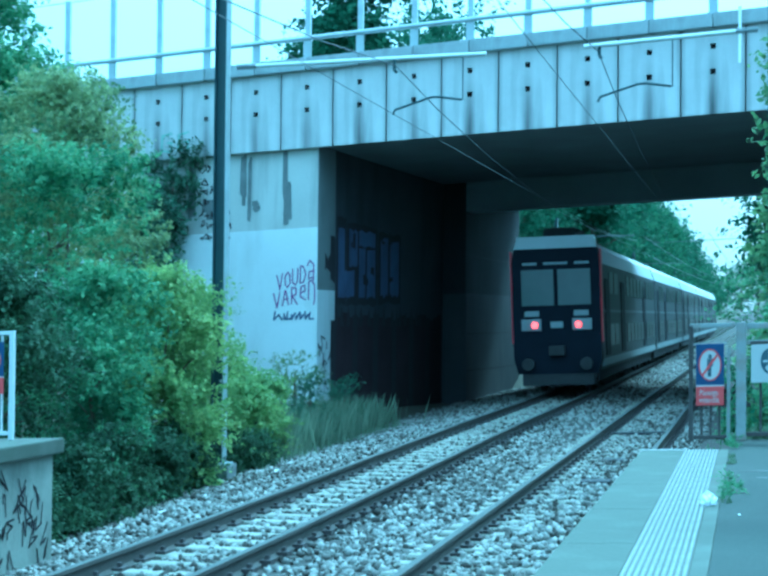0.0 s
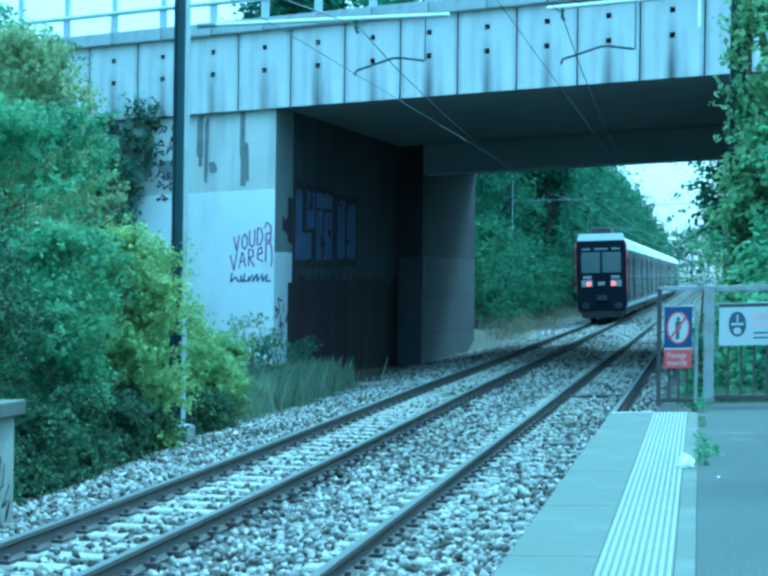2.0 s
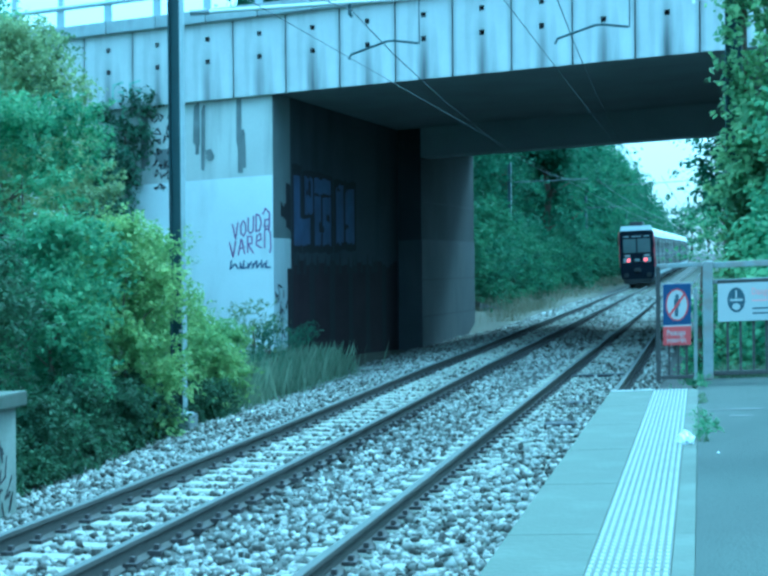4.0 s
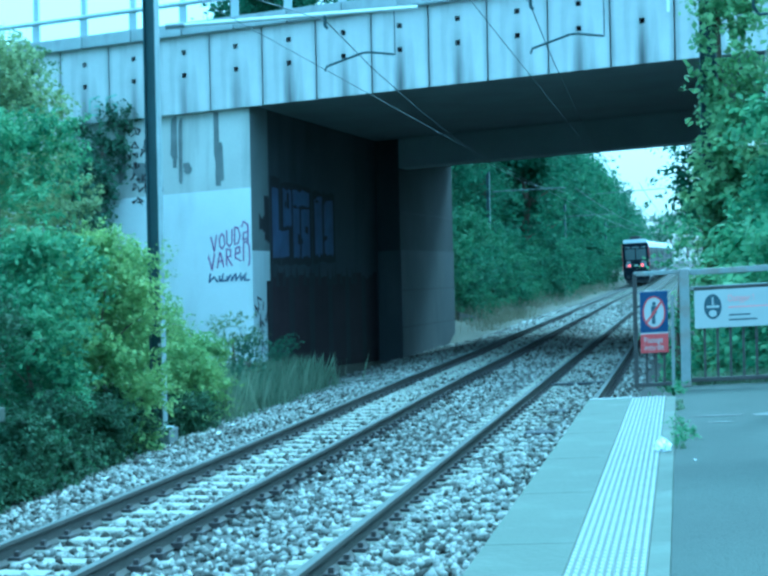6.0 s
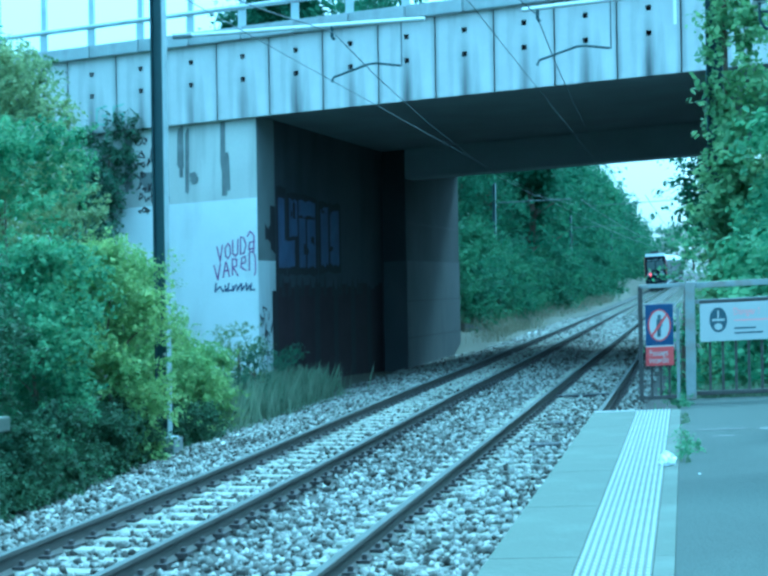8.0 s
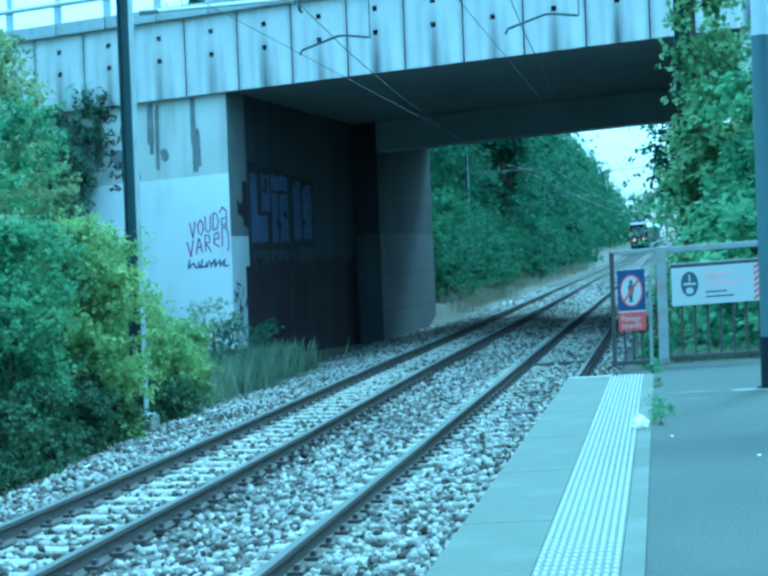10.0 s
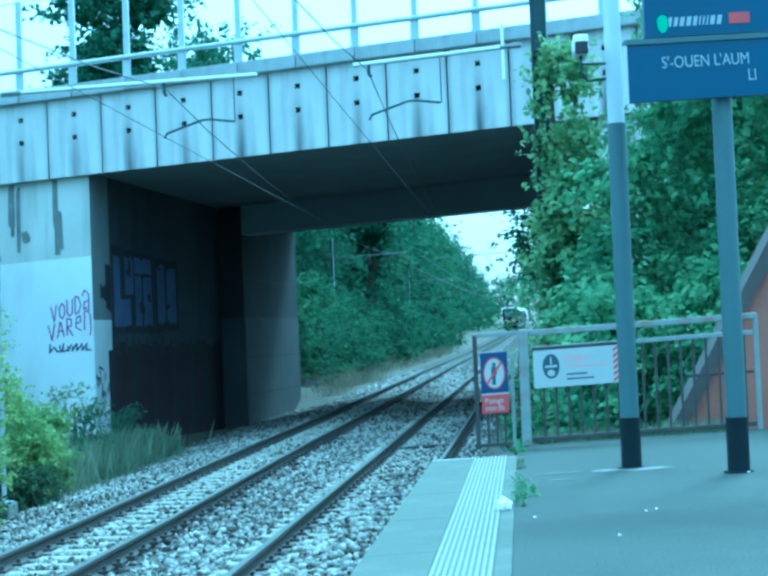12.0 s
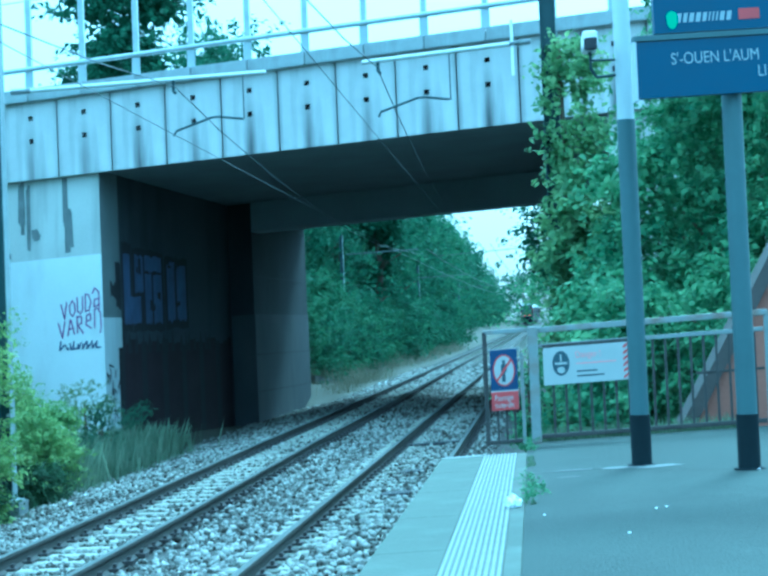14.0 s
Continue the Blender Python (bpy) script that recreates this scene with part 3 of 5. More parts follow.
def build_bridge():
    bridge = thing("road_bridge", *on_bridge(0, 0), 0, "grey concrete road bridge crossing the railway", "bridge")
    deck = bmesh.new()
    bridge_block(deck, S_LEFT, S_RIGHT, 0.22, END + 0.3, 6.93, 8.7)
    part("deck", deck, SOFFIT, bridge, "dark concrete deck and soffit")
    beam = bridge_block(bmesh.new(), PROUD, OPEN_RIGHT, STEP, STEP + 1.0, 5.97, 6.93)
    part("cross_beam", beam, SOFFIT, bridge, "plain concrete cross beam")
    # abutments with the opening between them
    left = bmesh.new()
    bridge_block(left, S_LEFT, EDGE - 0.004, 0.18, 0.6, PAINT_LINE, 6.86)
    part("abutment_head", left, WALL_OLD, bridge, "weathered concrete with dark water streaks")
    low = bmesh.new()
    bridge_block(low, S_LEFT, EDGE - 0.004, 0.17, 0.6, -0.8, PAINT_LINE)
    part("abutment_front", low, WALL_PAINT, bridge, "pale painted-over concrete wall")
    # concrete wall with the shade of the passage put into its colour
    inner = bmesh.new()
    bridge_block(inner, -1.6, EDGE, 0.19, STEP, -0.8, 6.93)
    part("inner_wall", inner, WALL_IN, bridge, "stained concrete side wall, colour darkened for the shade")
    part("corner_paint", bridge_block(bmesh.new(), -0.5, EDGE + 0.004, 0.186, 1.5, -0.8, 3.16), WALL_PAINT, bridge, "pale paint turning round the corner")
    # lit copy of the wall over its first metre and a half
    part("corner_wall", bridge_block(bmesh.new(), -0.5, EDGE + 0.003, 0.188, 1.5, 3.165, 6.92), CORNER_GREY, bridge, "concrete return of the abutment, coloured lighter as lit from the opening")
    # pier and foot are coloured dark to stand in for shade
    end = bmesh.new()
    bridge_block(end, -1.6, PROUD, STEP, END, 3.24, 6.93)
    part("end_pier", end, PIER_SHADED, bridge, "concrete pier standing proud, colour darkened for the shade")
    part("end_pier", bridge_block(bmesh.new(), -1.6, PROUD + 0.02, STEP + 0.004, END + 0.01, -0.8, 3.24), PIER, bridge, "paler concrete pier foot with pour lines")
    for p in (0.67, 1.9, 3.24, 4.5):
        out = 0.026 if p < 3.2 else 0.008
        part("pour_line", bridge_block(bmesh.new(), -0.6, PROUD + out, STEP + 0.1, END + 0.016, p - 0.025, p + 0.025), DARK, bridge)
    right = bmesh.new()
    bridge_block(right, OPEN_RIGHT, S_RIGHT, 0.18, 1.4, -0.8, 6.86)
    part("far_abutment", right, WALL_OLD, bridge, "pale concrete abutment behind the trees")
    # out of view; its dark colour keeps bounced light low under the deck
    part("inner_wall", bridge_block(bmesh.new(), OPEN_RIGHT + 0.004, OPEN_RIGHT + 1.2, 1.4, END, -0.8, 6.93), WALL_IN, bridge, "unseen concrete side wall, coloured dark against bounced light")
    # face panels, each with two drain holes; the joints stay open
    n0, n1 = -2, 19
    panel = bmesh.new()
    w = PITCH / 2 - 0.018
    xs = [-w, -0.065, 0.065, w]
    ps = [6.86, 7.79, 7.92, 8.38, 8.51, 8.86]
    for i in range(3):
        for j in range(5):
            if i == 1 and j in (1, 3):
                continue
            slab(panel, [(xs[i] * FACE.x, xs[i] * FACE.y), (xs[i + 1] * FACE.x, xs[i + 1] * FACE.y), (xs[i + 1] * FACE.x + 0.017, xs[i + 1] * FACE.y + 0.2), (xs[i] * FACE.x + 0.017, xs[i] * FACE.y + 0.2)], ps[j], ps[j + 1])
    bmesh.ops.remove_doubles(panel, verts=panel.verts, dist=0.0005)
    seen = {}
    for f in panel.faces:
        key = tuple(round(c, 3) for c in f.calc_center_median())
        seen.setdefault(key, []).append(f)
    bmesh.ops.delete(panel, geom=[f for fs in seen.values() if len(fs) > 1 for f in fs], context="FACES_ONLY")
    me = mesh_of("panel", panel, PANEL)
    for i in range(n0, n1):
        s = FIRST + PITCH * i
        x, y = on_bridge(s, 0.0)
        share("panel", me, bridge, x, y, 0.0)
    # backing behind holes and joints; their shade is put into its near-black colour
    part("panel_backing", bridge_block(bmesh.new(), S_LEFT, S_RIGHT, 0.205, 0.218, 6.87, 8.85), DARK, bridge, "near-black backing sheet, the shade of the gap in its colour")
    part("white_rod", bridge_block(bmesh.new(), 10.775, 10.845, -0.25, -0.2, 7.95, 9.25), CAMERA_WHITE, bridge, "thin white rod fixed to the girder")
    # cornice in lengths
    length = bmesh.new()
    w = PITCH - 0.012
    slab(length, [(-w / 2 * FACE.x, -w / 2 * FACE.y - 0.16), (w / 2 * FACE.x, w / 2 * FACE.y - 0.16), (w / 2 * FACE.x, w / 2 * FACE.y + 0.5), (-w / 2 * FACE.x, -w / 2 * FACE.y + 0.5)], 8.86, 9.2)
    bmesh.ops.bevel(length, geom=length.edges[:], offset=0.025, segments=2, affect="EDGES")
    me = mesh_of("cornice_stone", length, CORNICE)
    for i in range(n0 - 1, n1):
        s = FIRST + PITCH * (i + 0.5)
        x, y = on_bridge(s, 0)
        share("cornice_stone", me, bridge, x, y, 0)
    # parapet: posts, a tube rail and a thin top bar
    railing = thing("bridge_railing", *on_bridge(0, 0.1), 9.2, "tall galvanised steel railing along the bridge deck", "railing")
    post = bmesh.new()
    slab(post, [(-0.07, -0.06), (0.07, -0.06), (0.07, 0.06), (-0.07, 0.06)], 9.2, 11.55, False)
    slab(post, [(-0.14, -0.09), (0.14, -0.09), (0.14, 0.09), (-0.14, 0.09)], 9.2, 9.23, False)
    slab(post, [(-0.105, -0.075), (0.105, -0.075), (0.075, 0.062), (-0.075, 0.062)], 9.23, [9.78, 9.78, 9.7, 9.7], False)
    pm = mesh_of("post", post, GALV)
    for i in range(n0, 18):
        x, y = on_bridge(FIRST + PITCH * i, 0.06)
        share("post", pm, railing, x, y, 0)
        x2, y2 = on_bridge(FIRST + PITCH * (i + 1), 0.06)
        part("top_bar", tube([(x + 0.05, y, 11.52), (x2 - 0.05, y2, 11.52)], 0.014, 5), GALV, railing)
    part("tube_rail", tube([(*on_bridge(S_LEFT, -0.02), 9.72), (*on_bridge(4, -0.02), 9.72), (*on_bridge(S_RIGHT, -0.02), 9.72)], 0.065, 10), GALV, railing, "round tube rail")
    return bridge


BRIDGE = build_bridge()


# ---- spray paint on the walls ----
def wall_front(s, p, out=0.0):
    x, y = on_bridge(s, 0.166 - out)
    return Vector((x, y, p + lift(x)))


def wall_inside(d, p, out=0.0):
    x, y = on_bridge(EDGE + 0.004 + out, d)
    return Vector((x, y, p + lift(x)))


def stroke(bm, pts, width, place, out):
    """A flat brush line over the wall through points of the wall's own plane."""
    for (a0, b0), (a1, b1) in zip(pts, pts[1:]):
        dx, dy = a1 - a0, b1 - b0
        ln = math.hypot(dx, dy) or 1
        nx, ny = -dy / ln * width / 2, dx / ln * width / 2
        ex, ey = dx / ln * width * 0.3, dy / ln * width * 0.3
        bm.faces.new([bm.verts.new(place(u, v, out)) for u, v in ((a0 + nx - ex, b0 + ny - ey), (a0 - nx - ex, b0 - ny - ey), (a1 - nx + ex, b1 - ny + ey), (a1 + nx + ex, b1 + ny + ey))])


GLYPHS = {
    "V": [[(0, 1), (0.45, 0), (0.8, 1.1)]],
    "O": [[(0.5, 1), (0.1, 0.7), (0.15, 0.2), (0.5, 0), (0.85, 0.3), (0.8, 0.8), (0.5, 1)]],
    "U": [[(0.1, 1), (0.1, 0.2), (0.45, 0), (0.8, 0.2), (0.85, 1.05)]],
    "D": [[(0.1, 0), (0.15, 1), (0.6, 0.95), (0.9, 0.5), (0.6, 0.05), (0.1, 0)]],
    "A": [[(0.0, 0.85), (0.4, 1.15), (0.95, 0.9), (0.9, 0.0)], [(0.9, 0.55), (0.3, 0.5), (0.2, 0.1), (0.9, 0.2)]],
    "R": [[(0.15, 0), (0.15, 1), (0.7, 0.95), (0.7, 0.55), (0.2, 0.5), (0.85, -0.05)]],
    "E": [[(0.15, 0.5), (0.75, 0.6), (0.7, 0.95), (0.25, 0.85), (0.15, 0.3), (0.8, 0.1)]],
    "^": [[(0.05, 0), (0.4, 1), (0.5, 0.95), (0.85, 0.05)], [(0.15, 0.4), (0.8, 0.45)]],
    "N": [[(0.1, 0), (0.15, 1.0), (0.5, 1.05), (0.85, 0.8), (0.9, 0.0), (0.75, -0.3)]],
}


def build_tags():
    bm = bmesh.new()
    k = 0
    for word, s0, p0, w, h in (("VOUDA", -1.27, 3.20, 0.222, 0.42), ("V^REN", -1.36, 2.72, 0.25, 0.42)):
        for i, ch in enumerate(word):
            for line in GLYPHS[ch]:
                k += 1
                stroke(bm, [(s0 + w * i + u * w * 0.92, p0 + 0.05 * i + v * h * (0.9 + 0.05 * i)) for u, v in line], 0.036, wall_front, 0.004 + 0.0004 * k)
    part("purple_tag", bm, TAG_PURPLE, BRIDGE, "purple sprayed lettering")
    rng = random.Random(8)
    for i in range(9):
        bm = bmesh.new()
        s = -1.3 + 0.125 * i + rng.uniform(-0.02, 0.02)
        stroke(bm, [(s, 2.55 + rng.uniform(-0.05, 0.08)), (s + rng.uniform(-0.05, 0.08), 2.41), (s + 0.1, 2.49 + rng.uniform(-0.1, 0.1))], 0.045, wall_front, 0.004 + 0.0004 * i)
        part("small_tag", bm, TAG_BLUE, BRIDGE, "small blue sprayed scribble")
    # black scribbles high on the wall behind the ivy
    for row in range(7):
        for i in range(5):
            bm = bmesh.new()
            s, p = -3.75 + 0.2 * i + 0.03 * row, 6.5 - 0.3 * row
            pts = [(s + rng.uniform(-0.08, 0.14), p + rng.uniform(-0.12, 0.16)) for _ in range(5)]
            stroke(bm, pts, 0.035, wall_front if p < 4.6 else (lambda u, v, o: wall_front(u, v, o - 0.01)), 0.006 + 0.0003 * (row * 5 + i))
            part("black_tag", bm, TAG_BLACK, BRIDGE, "black sprayed scribble")
    # faint green letters low on the girder
    for i in range(2):
        bm = bmesh.new()
        s = -4.75 + 0.52 * i
        stroke(bm, [(s + 0.3, 7.55), (s, 7.5), (s - 0.02, 7.1), (s + 0.28, 7.05), (s + 0.3, 7.3), (s + 0.15, 7.3)], 0.05, lambda u, v, o: wall_front(u, v, o + 0.168), 0.004 + 0.0004 * i)
        part("green_tag", bm, TAG_GREEN, BRIDGE, "faded green sprayed letter")
    # the large piece on the inner wall: blue blocks with black outlines
    def patch(name, pts, mat, out, label=""):
        bm = bmesh.new()
        bm.faces.new([bm.verts.new(wall_inside(d, p, out)) for d, p in pts])
        part(name, bm, mat, BRIDGE, label)

    def ragged(d0, d1, p0, p1, rough, n=7):
        low = [(d0 + (d1 - d0) * k / n, p0 + rng.uniform(-rough, rough)) for k in range(n + 1)]
        high = [(d1 - (d1 - d0) * k / n, p1 + rng.uniform(-rough, rough)) for k in range(n + 1)]
        return low + high
    patch("tag_outline", ragged(1.60, 2.36, 2.80, 5.16, 0.04), TAG_BLACK, 0.005)
    patch("tag_outline", ragged(2.42, 5.05, 2.78, 5.02, 0.05), TAG_BLACK, 0.006)
    patch("tag_outline", ragged(5.15, 7.30, 2.85, 4.95, 0.06), TAG_BLACK, 0.005)
    patch("tag_fill", ragged(1.72, 2.24, 2.98, 4.86, 0.03), TAG_BLUE, 0.009, "pale blue spray paint")
    patch("tag_fill", ragged(2.24, 3.05, 3.0, 3.72, 0.04), TAG_BLUE, 0.0095, "pale blue spray paint")
    patch("tag_fill", ragged(2.60, 3.30, 3.86, 4.86, 0.05), TAG_BLUE, 0.009, "pale blue spray paint")
    patch("tag_fill", ragged(3.42, 4.86, 4.45, 4.86, 0.05), TAG_BLUE, 0.009, "pale blue spray paint")
    patch("tag_fill", ragged(3.42, 3.98, 3.0, 4.40, 0.05), TAG_BLUE, 0.010, "blue spray paint")
    patch("tag_fill", ragged(4.12, 4.86, 3.0, 4.36, 0.06), TAG_BLUE, 0.010, "blue spray paint")
    patch("tag_fill", ragged(5.35, 6.05, 3.08, 4.75, 0.08), TAG_BLUE, 0.009, "blue spray paint")
    patch("tag_fill", ragged(6.22, 7.10, 3.08, 4.70, 0.08), TAG_BLUE, 0.009, "blue spray paint")
    for k in range(9):
        d, p = rng.uniform(2.3, 6.6), rng.uniform(3.2, 4.6)
        patch("tag_stroke", ragged(d, d + rng.uniform(0.12, 0.35), p, p + rng.uniform(0.10, 0.45), 0.04, 3), TAG_BLACK, 0.013 + 0.0005 * k)
    patch("tag_splash", ragged(0.72, 1.50, 3.72, 4.05, 0.10), TAG_BLACK, 0.005)
    patch("tag_splash", ragged(1.12, 1.48, 3.40, 4.60, 0.06, 4), TAG_BLACK, 0.0062)
    for k in range(16):
        d = 1.5 + 0.52 * k + rng.uniform(-0.15, 0.15)
        patch("paint_run", [(d, 2.2), (d + rng.uniform(0.2, 0.42), 2.2), (d + rng.uniform(0.16, 0.3), 2.5), (d + 0.16, 2.5 + rng.uniform(0.05, 0.35)), (d + 0.06, 2.5)], TAG_BLACK, 0.010 + 0.0003 * k)
    for k in range(10):
        d, p = rng.uniform(0.35, 1.15), rng.uniform(0.4, 1.9)
        bm = bmesh.new()
        stroke(bm, [(d, p), (d + rng.uniform(-0.15, 0.15), p + rng.uniform(0.1, 0.35)), (d + rng.uniform(-0.1, 0.25), p + rng.uniform(-0.1, 0.3))], 0.05, wall_inside, 0.008 + 0.0004 * k)
        part("corner_scribble", bm, TAG_BLACK, BRIDGE, "dark sprayed scribble")
    # dark painted band with a ragged top and runs
    for i in range(24):
        d = 1.42 + 0.44 * i
        bm = bmesh.new()
        stroke(bm, [(d, -0.4), (d, 2.32 + rng.uniform(-0.10, 0.12))], 0.46, wall_inside, 0.005 + 0.0012 * (i % 3))
        part("dark_band", bm, TAG_DARK if i % 4 else TAG_BLACK, BRIDGE)
    # water stains on the head wall
    for s, p0, p1, w in ((-2.95, 5.1, 6.8, 0.16), (-2.1, 4.96, 6.75, 0.13), (-2.3, 5.5, 6.85, 0.2), (-0.98, 4.94, 6.0, 0.26), (-1.06, 5.6, 6.84, 0.14), (-3.3, 5.2, 5.7, 0.4), (-1.9, 5.3, 5.6, 0.25), (-3.9, 5.2, 6.8, 0.2)):
        bm = bmesh.new()
        for q in range(6):
            c = s + rng.uniform(-0.3, 0.3) * w
            stroke(bm, [(c, p1 - rng.uniform(0, 0.2)), (c + rng.uniform(-0.03, 0.03), p0 + rng.uniform(0, 0.35))], w * rng.uniform(0.3, 0.7), lambda u, v, o: wall_front(u, v, o - 0.01), 0.006 + 0.0005 * q)
        part("water_stain", bm, STAIN, BRIDGE)


build_tags()
low_wall = bmesh.new()
slab(low_wall, [(-9.0, 59.5), (-8.6, 59.5), (-8.3, 64.5), (-8.9, 64.5)], -0.4, [1.0, 0.9, 0.5, 0.5])
lone("retaining_wall", low_wall, PIER, "low stained concrete retaining wall beyond the bridge", "wall")


# ---- platforms ----
def build_platform():
    plat = tagged(new("platform"), "asphalt railway platform with a pale concrete edge", "platform", kind="structure")
    bm = box(-0.09, 14.0, -14, 14.0, -0.5, 0.89)
    part("asphalt_surface", bm, ASPHALT, plat, "grey asphalt")
    part("edge_wall", box(-0.72, -0.094, -14, 12.8, -0.5, 0.80), COPING, plat, "concrete platform wall")
    # coping stones
    stone = bmesh.new()
    box(-0.81, -0.454, 0.001, 1.399, 0.78, 0.893, 0.0, stone, False)
    bmesh.ops.bevel(stone, geom=stone.edges[:], offset=0.004, segments=1, affect="EDGES")
    for v in stone.verts:
        v.co.z += lift(v.co.x)
    cm = mesh_of("coping_stone", stone, COPING)
    strip = bmesh.new()
    box(-0.168, -0.092, 0.001, 1.399, 0.80, 0.893, 0.0, strip)
    sm = mesh_of("edge_strip", strip, COPING)
    # tactile tiles with rows of studs
    tile = bmesh.new()
    box(-0.452, -0.171, 0.002, 0.348, 0.80, 0.892, 0.0, tile)
    for i in range(10):
        for j in range(5):
            cx, cy, p = -0.439 + 0.0282 * i, 0.035 + 0.07 * j, 0.892
            lo = [tile.verts.new((cx + 0.0095 * math.cos(a * 1.0472), cy + 0.023 * math.sin(a * 1.0472), p + lift(cx))) for a in range(6)]
            hi = [tile.verts.new((cx + 0.0070 * math.cos(a * 1.0472), cy + 0.018 * math.sin(a * 1.0472), p + 0.007 + lift(cx))) for a in range(6)]
            tile.faces.new(hi).material_index = 1
            for a in range(6):
                tile.faces.new((lo[a], lo[(a + 1) % 6], hi[(a + 1) % 6], hi[a])).material_index = 1
    tm = mesh_of("tactile_tile", tile, [TACTILE, STUD])
    for i in range(10):
        y = 12.86 - 1.4 * (i + 1)
        for name, me in (("coping_stone", cm), ("edge_strip", sm)):
            ob = new(name, me)
            ob.parent = plat
            ob.location = (0, y, 0)
        for k in range(4):
            ob = new("tactile_tile", tm)
            ob.parent = plat
            ob.location = (0, y + 0.35 * k, 0)
    part("end_edge", box(-0.81, -0.455, 12.865, 12.90, 0.70, 0.897, 0.004), SIGN_WHITE, plat, "white painted platform end")
    for x0, x1, y0, y1 in ((-0.03, 0.42, 10.9, 10.97), (0.42, 0.72, 10.78, 10.98), (0.62, 1.02, 10.68, 10.92), (0.10, 0.30, 10.42, 10.47)):
        bm = bmesh.new()
        rng = random.Random(int(x0 * 100))
        ring = []
        for a in range(14):
            t = 2 * math.pi * a / 14
            r = rng.uniform(0.75, 1.05)
            x, y = (x0 + x1) / 2 + (x1 - x0) / 2 * r * math.cos(t), (y0 + y1) / 2 + (y1 - y0) / 2 * r * math.sin(t)
            ring.append(bm.verts.new((x, y, 0.894 + lift(x))))
        bm.faces.new(ring)
        part("paint_mark", bm, PAINT_WHITE, plat, "worn white paint")


def build_left_platform():
    plat = tagged(new("opposite_platform"), "end of the opposite platform with a graffitied concrete wall", "platform", kind="structure")
    part("platform_wall", box(-12.0, -6.90, -14, 14.35, -0.9, 0.80), PLATFORM_WALL, plat, "stained concrete wall")
    part("coping", box(-12.0, -6.80, -14, 14.42, 0.80, 0.955, 0.02), COPING, plat, "pale concrete coping")
    rng = random.Random(21)
    bm = bmesh.new()

    def side(u, v, out):
        return Vector((-6.90 + out, u, v + lift(-6.9)))
    for i in range(34):
        y, p = 14.2 - 0.055 * i, rng.uniform(-0.3, 0.6)
        stroke(bm, [(y + rng.uniform(-0.1, 0.1), p + rng.uniform(-0.15, 0.15)) for _ in range(5)], 0.022, side, 0.004 + 0.0003 * i)
    part("wall_tag", bm, TAG_BLACK, plat, "black sprayed scribbles")


build_platform()
build_left_platform()


# ---- fence, signs and posts on the platform ----
def disc(bm, cx, cp, rx, rp, y, n=28):
    c = [bm.verts.new((cx + rx * math.cos(2 * math.pi * k / n), y, cp + rp * math.sin(2 * math.pi * k / n) + lift(cx))) for k in range(n)]
    bm.faces.new(c)


def ring(bm, cx, cp, rx, rp, width, y, n=32):
    a = [bm.verts.new((cx + rx * math.cos(2 * math.pi * k / n), y, cp + rp * math.sin(2 * math.pi * k / n) + lift(cx))) for k in range(n)]
    b = [bm.verts.new((cx + (rx - width) * math.cos(2 * math.pi * k / n), y, cp + (rp - width) * math.sin(2 * math.pi * k / n) + lift(cx))) for k in range(n)]
    for k in range(n):
        bm.faces.new((a[k], a[(k + 1) % n], b[(k + 1) % n], b[k]))


def bar(bm, x0, x1, p0, p1, y):
    bm.faces.new([bm.verts.new((x, y, p + lift(x))) for x, p in ((x0, p0), (x1, p0), (x1, p1), (x0, p1))])


def text_part(words, x, y, p, size, mat, parent, narrow=1.0, turn=0.0, label=""):
    """Raised lettering from the built-in font, as a mesh."""
    cu = bpy.data.curves.new("lettering", "FONT")
    cu.body, cu.size, cu.extrude = words, size, 0.001
    tmp = bpy.data.objects.new("lettering", cu)
    scene.collection.objects.link(tmp)
    bpy.context.view_layer.update()
    me = bpy.data.meshes.new_from_object(tmp.evaluated_get(bpy.context.evaluated_depsgraph_get()))
    bpy.data.objects.remove(tmp)
    me.materials.clear()
    me.materials.append(mat)
    ob = new("lettering", me)
    ob.parent = parent
    ob.matrix_basis = Matrix.Translation(Vector((x, y, p + lift(x))) - base_of(parent)) @ pose(0, 0, 0, 0, -math.degrees(math.atan(CROSS)), turn) @ pose(0, 0, 0, 90) @ Matrix.Diagonal((narrow, 1, 1, 1))
    return tagged(ob, label)


